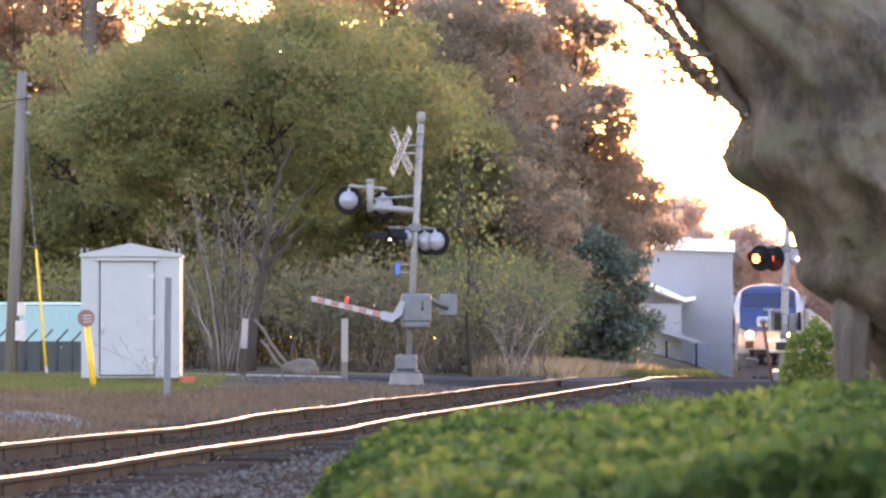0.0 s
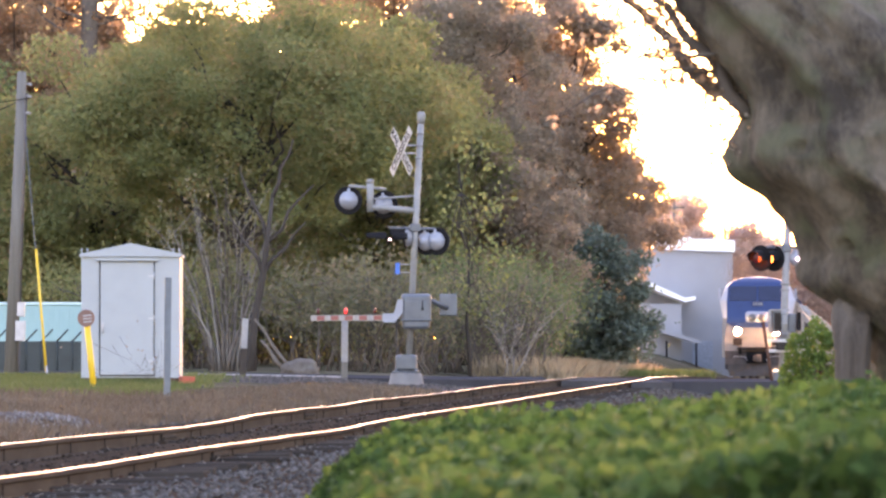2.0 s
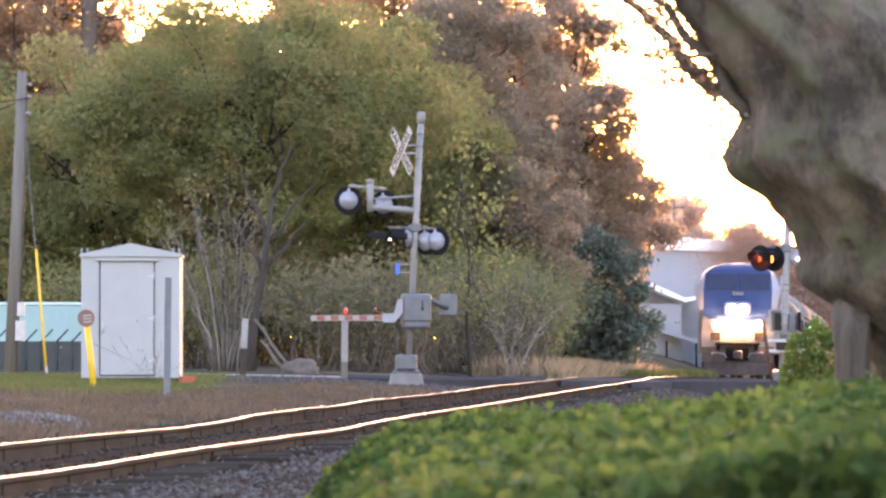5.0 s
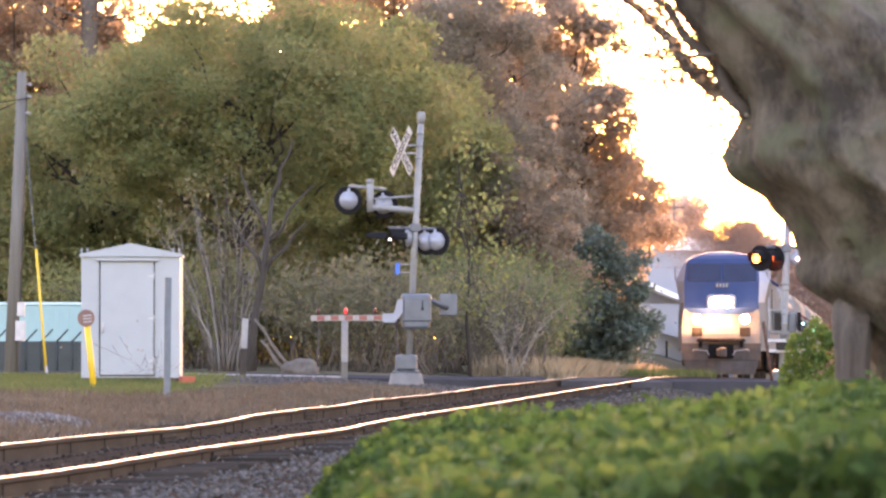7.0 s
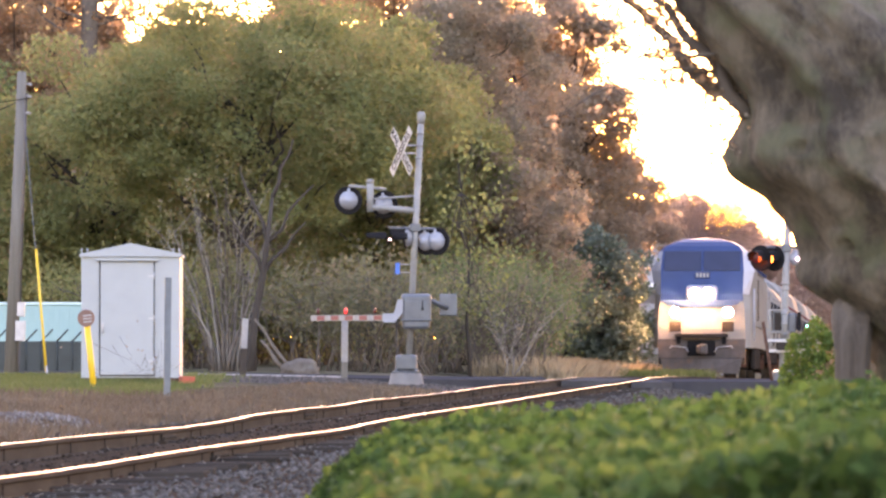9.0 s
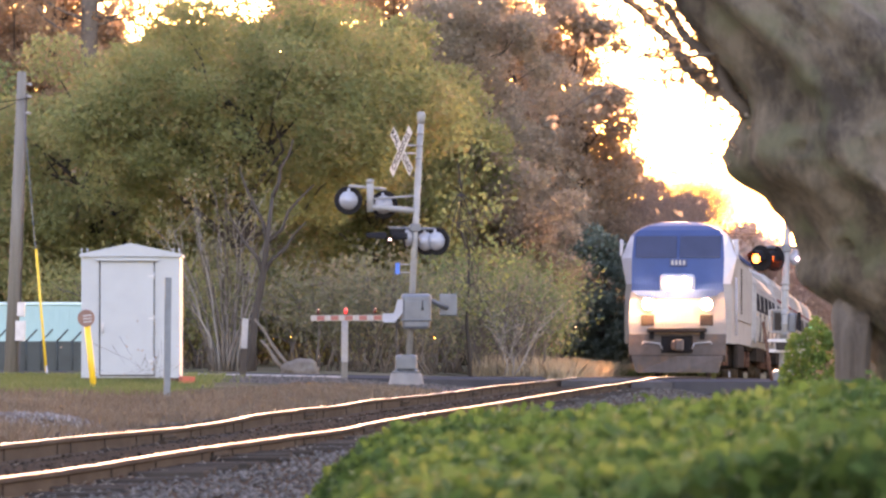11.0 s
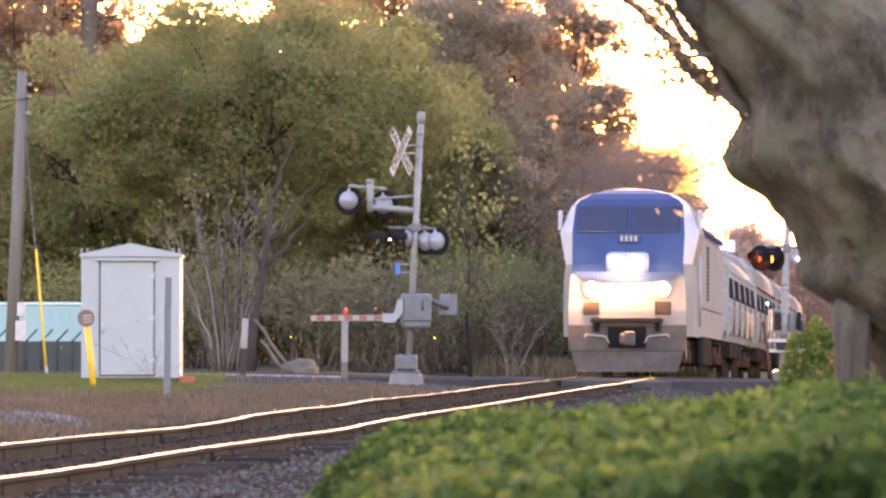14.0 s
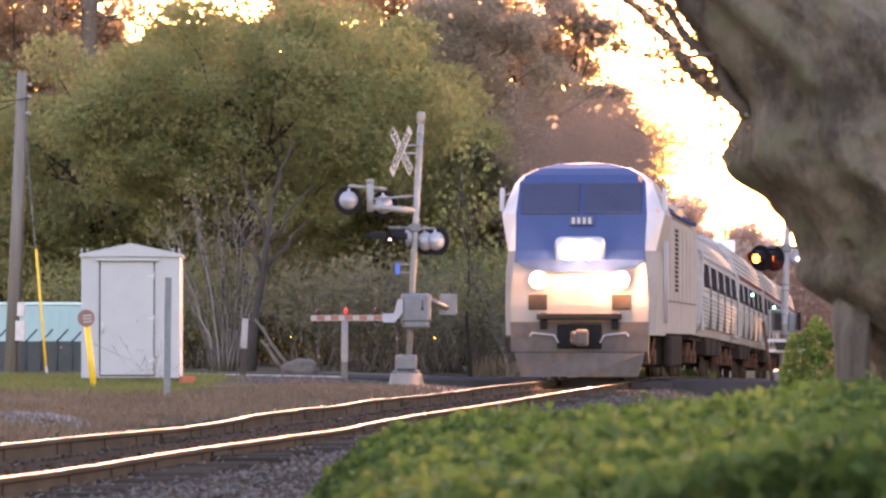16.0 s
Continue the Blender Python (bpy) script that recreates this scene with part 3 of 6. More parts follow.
def build_left_signal():
    base = (-0.74, 102.3, 0.0)
    lean = 2.9
    sig = thing("crossing_signal", pose(*base), "grey railroad crossing signal mast with crossbuck, flashing lights and gate", "crossing signal", "crossing signals")
    bm = bmesh.new()
    turned(bm, (0, 0, -0.3), (0, 0, 1), [(0, 0.36), (0.3, 0.35), (0.47, 0.31), (0.49, 0.30)], 20)
    part("foundation", bm, CONCRETE, sig, "weathered concrete foundation")
    bm = bmesh.new()
    box(bm, (0, 0, 0.40), (0.44, 0.40, 0.32), bevel=0.05)
    box(bm, (0, 0, 0.215), (0.56, 0.46, 0.03), bevel=0.005)
    for k in (-0.2, 0.2):
        rod(bm, (k, -0.2, 0.2), (k, -0.2, 0.27), 0.025, seg=6)
    box(bm, (0.0, -0.215, 0.42), (0.2, 0.012, 0.28), bevel=0.004)
    part("junction_box", bm, ALUMINIUM, sig, "cast aluminium junction box base")
    up = Vector((math.sin(radians(lean)), 0, math.cos(radians(lean))))
    p = lambda h: Vector((0.03, 0, 0)) + up * h
    bm = bmesh.new()
    rod(bm, p(0.55), p(5.25), 0.064, 0.064, 18)
    turned(bm, p(5.22), up, [(0, 0.075), (0.14, 0.08), (0.22, 0.08), (0.24, 0.05)], 16)
    for h in (2.25, 2.4, 4.5, 4.75, 5.0):
        turned(bm, p(h), up, [(0, 0.075), (0.035, 0.075)], 16)
    part("mast", bm, MAST_GREY, sig, "round galvanised signal mast")
    # crossbuck
    cb = new("crossbuck")
    cb.parent = sig
    tagged(cb, "white crossbuck sign with black railroad crossing lettering")
    cb.matrix_basis = Matrix.Translation(p(4.66) + Vector((-0.36, -0.02, 0))) @ (-HEAD).to_track_quat('Y', 'Z').to_matrix().to_4x4()
    for a, word, lift in ((-45, "RAIL   ROAD", 0.0), (45, "CROSSING", 0.012)):
        bm = bmesh.new()
        box(bm, (0, lift, 0), (1.22, 0.008, 0.225), Matrix.Rotation(radians(a), 4, 'Y'), 0.003)
        blade = part("blade", bm, SIGN_WHITE, cb)
        letters(blade, word, 0.21, Matrix.Rotation(radians(a), 4, 'Y') @ Matrix.Translation((0, lift + 0.009, 0)) @ Matrix.Rotation(radians(180), 4, 'Z') @ Matrix.Rotation(radians(90), 4, 'X'), BLACK)
    bm = bmesh.new()
    for h in (4.62, 4.78):
        rod(bm, p(h), p(h) + Vector((-0.33, -0.02, 0)), 0.016, seg=8)
    part("crossbuck_bracket", bm, GALV, sig)
    # upper cantilevered pair, seen from behind
    z1 = 3.46
    bm = bmesh.new()
    end = p(z1) + Vector((-0.93, 0.0, 0.08))
    rod(bm, p(z1), end, 0.062)
    rod(bm, p(z1 + 0.3), end + Vector((0.06, 0, 0.16)), 0.022)
    rod(bm, end + Vector((0, 0, -0.1)), end + Vector((0, 0, 0.5)), 0.07)
    turned(bm, end + Vector((0, 0, 0.48)), (0, 0, 1), [(0, 0.08), (0.06, 0.085), (0.08, 0.04)], 14)
    rod(bm, end + Vector((-0.43, -0.10, 0.42)), end + Vector((0.32, 0.10, 0.36)), 0.03)
    part("lamp_bracket", bm, MAST_GREY, sig, "aluminium lamp bracket arm")
    lamp_unit(sig, end + Vector((-0.44, 0.0, 0.13)), (-0.10, 1, 0), False)
    lamp_unit(sig, end + Vector((0.28, 0.25, 0.05)), (0.30, 0.95, 0), False)
    # lower pairs on the mast
    z2 = 3.12
    bm = bmesh.new()
    rod(bm, p(z2) + Vector((-0.55, 0, 0.0)), p(z2) + Vector((0.52, 0, -0.03)), 0.028)
    box(bm, p(z2), (0.22, 0.2, 0.16), bevel=0.02)
    part("lamp_crossarm", bm, ALUMINIUM, sig)
    lamp_unit(sig, p(z2) + Vector((0.22, 0.12, -0.27)), (0.45, 0.89, 0), False)
    lamp_unit(sig, p(z2) + Vector((0.43, -0.02, -0.27)), (0.45, 0.89, 0), False)
    lamp_unit(sig, p(z2) + Vector((-0.20, 0.10, -0.19)), (-0.98, 0.17, 0), False, r=0.22)
    for k in (0.0, 0.42):
        bm = bmesh.new()
        arc = [radians(-10 + 200 * i / 12) for i in range(13)]
        secs = []
        for d, r, dz in ((0.0, 0.13, 0.0), (0.2, 0.12, 0.01), (0.40 - 0.1 * (k == 0), 0.085, 0.03)):
            secs.append([(-d, r * math.cos(a), r * math.sin(a) * 0.9 + dz) for a in arc] + [(-d, (r - 0.012) * math.cos(a), (r - 0.012) * math.sin(a) * 0.9 + dz) for a in arc[::-1]])
        loft(bm, secs)
        bmesh.ops.translate(bm, verts=bm.verts[:], vec=p(z2) + Vector((-0.16 - k, -0.25 - 0.4 * k, -0.22)))
        part("hood", bm, BLACK, sig, "long black lamp hood")
    bm = bmesh.new()
    turned(bm, p(z2) + Vector((-0.50, -0.72, -0.25)), (-0.3, -1, 0), [(0, 0.018), (0.03, 0.018), (0.04, 0.009)], 12)
    part("side_lens", bm, WHITE_LIT, sig, "small lit side lens")
    # blue emergency sign
    bm = bmesh.new()
    box(bm, p(2.3) + Vector((-0.32, 0, 0)), (0.09, 0.02, 0.23), bevel=0.003)
    part("notice_plate", bm, BLUE_SIGN, sig, "small blue notice plate")
    bm = bmesh.new()
    for k in (2.22, 2.38):
        rod(bm, p(k), p(k) + Vector((-0.3, 0, 0)), 0.01, seg=6)
    part("plate_bracket", bm, GALV, sig)
    # gate mechanism
    bm = bmesh.new()
    box(bm, p(1.45) + Vector((0.10, -0.14, 0)), (0.60, 0.42, 0.50), Matrix(), 0.07)
    box(bm, p(1.45) + Vector((0.10, -0.13, -0.27)), (0.56, 0.40, 0.20), Matrix(), 0.06)
    box(bm, p(1.45) + Vector((0.10, -0.13, 0.19)), (0.61, 0.43, 0.30), Matrix(), 0.07)
    box(bm, p(1.45) + Vector((0.10, -0.14, -0.19)), (0.63, 0.44, 0.03), Matrix(), 0.01)
    part("mechanism_case", bm, ALUMINIUM, sig, "grey cast gate mechanism case")
    bm = bmesh.new()
    rod(bm, p(1.55) + Vector((0.22, -0.40, 0.1)), p(1.55) + Vector((0.22, -0.40, -0.06)), 0.012, seg=8)
    box(bm, p(1.55) + Vector((0.22, -0.395, -0.07)), (0.05, 0.03, 0.06), bevel=0.006)
    part("padlock", bm, BLACK, sig)
    bm = bmesh.new()
    rod(bm, (-0.19, 0.15, 0.5), (-0.2, 0.1, 1.25), 0.016)
    part("conduit", bm, LOCO_PILOT, sig)
    # far counterweight side
    bm = bmesh.new()
    box(bm, p(1.5) + Vector((0.74, 0.35, 0.07)), (0.36, 0.1, 0.44), Matrix(), 0.02)
    rod(bm, p(1.5) + Vector((0.3, 0.1, 0.2)), p(1.5) + Vector((0.72, 0.3, 0.0)), 0.05)
    part("counterweight", bm, ALUMINIUM, sig, "grey counterweight plates")
    # gate arm, hinged at the case
    arm = new("gate_arm")
    arm.parent = sig
    tagged(arm, "red and white striped gate arm with small red lamps")
    bm = bmesh.new()
    pts = [(0.06, 0.22), (0.16, 0.22), (0.16, -0.05), (0.0, -0.24), (-0.24, -0.24), (-0.24, -0.06), (-0.02, -0.06)]
    prism(bm, pts, -0.03, 0.03)
    rod(bm, (0.12, -0.05, 0.12), (0.12, 0.12, 0.12), 0.05)
    part("arm_bracket", bm, DOME, arm)
    ln = 3.8
    way = Vector((-0.456, 0.89, 0))
    q = way.to_track_quat('Y', 'Z').to_matrix().to_4x4()
    for i in range(5):
        bm = bmesh.new()
        box(bm, (0, ln - 0.48 - 0.66 * i, -0.145), (0.056, 0.36, 0.095), Matrix.Translation((-0.02, 0.03, 0)) @ q, 0.004)
        part("stripe", bm, RED_PAINT, arm, "red reflective stripe")
    bm = bmesh.new()
    box(bm, (0, ln / 2, -0.145), (0.05, ln, 0.115), Matrix.Translation((-0.02, 0.03, 0)) @ q)
    part("boom", bm, DULL_WHITE, arm, "white gate boom")
    for k in (0.85, 2.2, 3.5):
        bm = bmesh.new()
        c = Vector((-0.02, 0.03, -0.06)) + way * k
        turned(bm, c, (0, 0, 1), [(0, 0.02), (0.02, 0.03), (0.08, 0.03), (0.12, 0.012)], 12)
        part("arm_lamp", bm, RED_SMALL if k == 2.2 else RED_DARK, arm, "small lit red gate lamp" if k == 2.2 else "small dark red gate lamp")
    return arm, p(1.45)


def build_right_signal():
    sig = thing("crossing_signal", pose(7.39, 109.8, 0.0), "crossing signal mast with flashing red lights beside the hedge", "crossing signal", "crossing signals")
    bm = bmesh.new()
    rod(bm, (-0.08, 0, -0.3), (0.06, 0, 3.6), 0.082, 0.075, 16)
    for h in (1.92, 2.05, 0.9):
        turned(bm, (0.0, 0, h), (0, 0, 1), [(0, 0.10), (0.04, 0.10)], 14)
    part("mast", bm, MAST_GREY, sig)
    bm = bmesh.new()
    rod(bm, (-0.6, 0.1, 2.86), (0.42, 0, 2.86), 0.03)
    box(bm, (0.03, 0, 2.84), (0.2, 0.2, 0.18), bevel=0.02)
    part("lamp_crossarm", bm, ALUMINIUM, sig)
    facing = (-0.62, -0.78, -0.06)
    lamp_unit(sig, (-0.53, 0.0, 2.62), facing, True, True, 0.285)
    lamp_unit(sig, (-0.24, 0.10, 2.62), facing, True, True, 0.285)
    lamp_unit(sig, (0.28, 0.05, 2.62), (0.98, 0.15, 0), False, True, 0.26)
    bm = bmesh.new()
    turned(bm, (0.26, -0.28, 2.60), (-0.1, -1, 0), [(0, 0.045), (0.03, 0.045), (0.045, 0.02)], 12)
    part("side_lens", bm, WHITE_LIT, sig, "small lit side lens")
    bm = bmesh.new()
    box(bm, (-0.16, 0.02, 1.26), (0.26, 0.36, 0.52), bevel=0.04)
    box(bm, (0.14, 0.06, 1.22), (0.20, 0.3, 0.42), bevel=0.04)
    part("mechanism_case", bm, ALUMINIUM, sig, "grey cast gate mechanism case")
    # Dark plate in place of a recess, its shade put into the colour.
    bm = bmesh.new()
    box(bm, (-0.16, -0.175, 1.25), (0.17, 0.03, 0.38), bevel=0.012)
    part("recess_plate", bm, LOCO_DARK, sig, "dark plate standing for a recess in the case")
    bm = bmesh.new()
    for z in (1.03, 1.50):
        box(bm, (-0.13, -0.17, z), (0.40, 0.05, 0.045), bevel=0.01)
    box(bm, (-0.345, -0.12, 1.27), (0.05, 0.2, 0.46), bevel=0.02)
    part("arm_bracket", bm, MAST_GREY, sig)
    bm = bmesh.new()
    box(bm, (0.29, -0.10, 1.26), (0.075, 0.22, 0.40), bevel=0.03)
    part("latch_box", bm, BLACK, sig, "dark latch box")
    bm = bmesh.new()
    rod(bm, (-0.03, -0.16, 0.90), (-0.03, -0.16, 1.52), 0.07, seg=14)
    for z in (0.98, 1.18, 1.40):
        turned(bm, (-0.03, -0.16, z), (0, 0, 1), [(0, 0.085), (0.035, 0.085)], 14)
    part("pivot_tube", bm, MAST_GREY, sig)
    for z, l in ((0.84, 0.98), (0.62, 0.9)):
        bm = bmesh.new()
        box(bm, (0.04, -0.2, z), (l, 0.06, 0.07), bevel=0.01)
        part("counterweight_bar", bm, GALV, sig)
    for x in (-0.04, 0.34):
        bm = bmesh.new()
        box(bm, (x, -0.2, 0.72), (0.34, 0.2, 0.17), bevel=0.015)
        part("counterweight", bm, LOCO_DARK if x < 0 else GALV, sig, "stacked counterweight plates")
    bm = bmesh.new()
    box(bm, (0.57, -0.2, 0.74), (0.09, 0.06, 0.09), bevel=0.01)
    part("end_reflector", bm, RED_PAINT, sig)
    bm = bmesh.new()
    box(bm, (-0.05, 0, 0.02), (0.44, 0.4, 0.36), bevel=0.03)
    part("junction_box", bm, ALUMINIUM, sig)
    bm = bmesh.new()
    rod(bm, (-0.50, -0.3, 1.25), (-0.28, -0.3, -0.2), 0.035, seg=10)
    ob = part("rusty_pipe", bm, RUSTY)
    ob.matrix_basis = pose(7.39, 109.8, 0.0)
    tagged(ob, "rusty leaning steel pipe beside the signal", "pipe")
    return sig


def build_posts():
    # yellow marker with a round plate
    mk = thing("marker_post", pose(-5.61, 81.8, 0.02, 0, -6.0, 0), "yellow plastic marker post with a weathered round plate", "marker post")
    bm = bmesh.new()
    rod(bm, (0, 0, -0.1), (0, 0, 1.16), 0.05, 0.05, 14)
    part("post", bm, YELLOW, mk)
    bm = bmesh.new()
    turned(bm, (0, -0.05, 1.2), (0, -1, 0), [(0, 0.135), (0.012, 0.14), (0.022, 0.135)], 24)
    plate = part("plate", bm, material("weathered_plate", (0.24, 0.13, 0.10), (0.15, 0.09, 0.07), 12, 0.7), mk, "round weathered brown plate")
    bm = bmesh.new()
    for k in (0.05, 0.0, -0.05):
        box(bm, (0.02, -0.075, 1.19 + k), (0.14, 0.004, 0.022))
    part("lettering_bar", bm, SIGN_WHITE, plate)
    bm = bmesh.new()
    turned(bm, (0, 0, 1.16), (0, 0, 1), [(0, 0.055), (0.16, 0.055), (0.19, 0.03)], 14)
    part("cap", bm, SIGN_WHITE, mk, "pale post cap")
    # plain steel post
    bm = bmesh.new()
    prism(bm, [(-0.045, -0.15), (0.045, -0.15), (0.045, 1.82), (-0.045, 1.82)], -0.012, 0.012)
    prism(bm, [(-0.05, -0.15), (-0.03, -0.15), (-0.03, 1.82), (-0.05, 1.82)], 0.012, 0.05)
    prism(bm, [(0.03, -0.15), (0.05, -0.15), (0.05, 1.82), (0.03, 1.82)], 0.012, 0.05)
    ob = part("steel_post", bm, material("blue_grey_steel", (0.15, 0.18, 0.20), (0.10, 0.12, 0.135), 6, 0.6, 0.2, bump=0.1))
    ob.matrix_basis = pose(-4.14, 76.3, -0.02, 0, 0.6, 8)
    tagged(ob, "blue-grey steel channel post standing in dry grass", "post")
    # two white-topped timber posts by the road
    for x, top, h, ln in ((-4.16, 1.24, 0.62, 2.6), (-2.05, 1.24, 0.9, 0.5)):
        t = thing("guard_post", pose(x, 105.6, 0.06, 0, ln, 3), "timber guard post with white-painted top by the road", "post", "guard posts")
        bm = bmesh.new()
        box(bm, (0, 0, (top - h) / 2 - 0.1), (0.13, 0.13, top - h + 0.2), bevel=0.012)
        part("stub", bm, BARK if x < -3 else POLE_WOOD, t, "dark reddish-brown lower part" if x < -3 else "")
        bm = bmesh.new()
        box(bm, (0, 0, top - h / 2), (0.134, 0.134, h), bevel=0.012)
        part("painted_top", bm, DULL_WHITE, t, "white-painted top")
    # utility pole
    pole = thing("utility_pole", pose(-9.0, 105.9, 0.0, 0, 2.0, 0), "grey weathered wooden utility pole with meter box", "utility pole")
    bm = bmesh.new()
    rod(bm, (0, 0, -0.3), (0, 0, 6.45), 0.145, 0.095, 18)
    part("shaft", bm, POLE_WOOD, pole)
    bm = bmesh.new()
    box(bm, (0.17, -0.1, 1.5), (0.16, 0.16, 0.3), bevel=0.015)
    part("meter_box", bm, GALV, pole, "grey meter box")
    bm = bmesh.new()
    box(bm, (0.17, -0.1, 1.05), (0.2, 0.18, 0.42), bevel=0.015)
    part("switch_box", bm, GALV, pole, "grey switch box")
    bm = bmesh.new()
    rod(bm, (0.15, -0.08, 1.6), (0.12, -0.06, 6.0), 0.018, seg=8)
    rod(bm, (0.16, -0.08, 0.0), (0.16, -0.08, 0.9), 0.022, seg=8)
    part("conduit", bm, LOCO_PILOT, pole)
    for k in (5.6, 5.95, 6.2):
        bm = bmesh.new()
        rod(bm, (0.12, -0.05, k), (0.22, -0.1, k - 0.02), 0.03, seg=8)
        part("insulator", bm, DULL_WHITE, pole)
    bm = bmesh.new()
    for a, b, sag in (((0.2, -0.1, 5.95), (-8, 20, 6.4), 0.8), ((0.2, -0.1, 5.9), (-8, -3, 5.4), 0.3)):
        a, b = Vector(a), Vector(b)
        prev = a
        for i in range(1, 13):
            t = i / 12
            q = a.lerp(b, t) - Vector((0, 0, sag * 4 * t * (1 - t)))
            rod(bm, prev, q, 0.012, seg=6)
            prev = q
    part("service_cable", bm, BLACK, pole)
    # guy wire with its yellow guard
    gw = thing("guy_wire", pose(-8.19, 105.0, 0.02), "steel guy wire with a yellow plastic guard", "guy wire")
    bm = bmesh.new()
    rod(bm, (0, 0, 0), (-0.56, 0.8, 5.9), 0.008, seg=8)
    part("wire", bm, ALUMINIUM, gw)
    bm = bmesh.new()
    rod(bm, (0, 0, 0.18), (-0.24, 0.33, 2.72), 0.027, 0.024, 12)
    part("guard", bm, YELLOW, gw, "yellow plastic wire guard")
    bm = bmesh.new()
    rod(bm, (0.05, -0.05, -0.2), (0, 0, 0.3), 0.02, seg=8)
    part("anchor_rod", bm, GALV, gw)


def build_rock():
    bm = bmesh.new()
    bmesh.ops.create_icosphere(bm, subdivisions=4, radius=1)
    for v in bm.verts:
        k = 1 + 0.25 * noise.noise(v.co * 1.6) + 0.10 * noise.noise(v.co * 4.5) + 0.03 * noise.noise(v.co * 12)
        v.co = Vector((v.co.x * 0.46 * k, v.co.y * 0.3 * k, max(v.co.z, -0.3) * 0.3 * k))
    ob = part("boulder", bm, BOULDER, smooth=True)
    ob.matrix_basis = pose(-3.25, 117.0, 0.12)
    tagged(ob, "mottled brownish-grey boulder at the edge of the undergrowth", "boulder")


def build_gravel_pile():
    nr = np.random.default_rng(15)
    vs, fs = [], []
    ico = np.array([(0, 0, 1), (0.9, 0, 0.1), (0.2, 0.85, -0.1), (-0.8, 0.4, 0.15), (-0.6, -0.7, 0), (0.4, -0.85, 0.1), (0, 0, -0.8)])
    fac = np.array([(0, 1, 2), (0, 2, 3), (0, 3, 4), (0, 4, 5), (0, 5, 1), (6, 2, 1), (6, 3, 2), (6, 4, 3), (6, 5, 4), (6, 1, 5)])
    for i in range(900):
        a, d = nr.uniform(0, 6.28), nr.random() ** 0.6
        x, y = -4.75 + math.cos(a) * d * 0.85, 58 + math.sin(a) * d * 2.2
        r = nr.uniform(0.014, 0.035)
        z = ground_z(x, y) + 0.10 * (1 - d * d) * nr.random() ** 0.4
        vs.append((ico + nr.normal(size=ico.shape) * 0.15) * r + np.array([x, y, z + r * 0.4]))
        fs.append(fac + 7 * i)
    ob = mesh_from("gravel_pile", np.concatenate(vs), np.concatenate(fs), material("pale_gravel", (0.16, 0.158, 0.158), (0.09, 0.089, 0.09), 8, 0.85, island=True))
    tagged(ob, "low heap of pale grey gravel beside the rails", "gravel", kind="stuff")
    bm = bmesh.new()
    rod(bm, (0, 0, -0.1), (-0.05, 0.02, 0.11), 0.02, 0.016, 8)
    ob = part("stake", bm, POLE_WOOD)
    ob.matrix_basis = pose(-3.95, 55.5, ground_z(-3.95, 55.5))
    tagged(ob, "short dark wooden stake by the gravel heap", "stake")


def build_teal_shed():
    # low teal-clad store behind the pole, with a dark fence before it
    st = thing("storage_container", pose(-11.6, 128.0, 0.1), "teal painted metal storage container behind a dark fence", "container")
    bm = bmesh.new()
    box(bm, (0, 1.2, 0.82), (5.6, 2.4, 1.64), bevel=0.03)
    part("body", bm, TEAL, st)
    first = None
    for i in range(22):
        if first is None:
            bm = bmesh.new()
            box(bm, (0, -0.005, 0.82), (0.11, 0.02, 1.5), bevel=0.004)
            first = ob = part("rib", bm, TEAL, st)
        else:
            ob = new("rib", first.data)
            ob.parent = st
        ob.matrix_basis = pose(-2.7 + i * 0.255, 0, 0)
    bm = bmesh.new()
    box(bm, (0, 1.2, 1.67), (5.7, 2.5, 0.06), bevel=0.01)
    part("roof", bm, material("pale_teal_roof", (0.55, 0.75, 0.74), (0.48, 0.68, 0.68), 2, 0.5), st)
    bm = bmesh.new()
    for k in (1.85, 1.95):
        turned(bm, (0.87 + k * 0.05, -0.05, 1.45), (0, -1, 0), [(0, 0.05), (0.05, 0.04)], 10)
    part("vent", bm, BLACK, st)
    fe = thing("fence", pose(-11.2, 122.0, -0.02), "dark metal fence with slanted top bars", "fence", kind="")
    bm = bmesh.new()
    box(bm, (0, 0, 0.42), (5.2, 0.04, 0.84))
    part("panel", bm, DARK_FENCE, fe)
    first = None
    for i in range(14):
        if first is None:
            bm = bmesh.new()
            rod(bm, (0, 0, 0), (0, 0, 0.86), 0.025, seg=8)
            rod(bm, (0, 0, 0.84), (0.28, -0.18, 1.12), 0.022, seg=8)
            first = part("post", bm, DARK_FENCE, fe)
            ob = first
        else:
            ob = new("post", first.data)
            ob.parent = fe
        ob.matrix_basis = pose(-2.5 + i * 0.37, -0.04, 0)


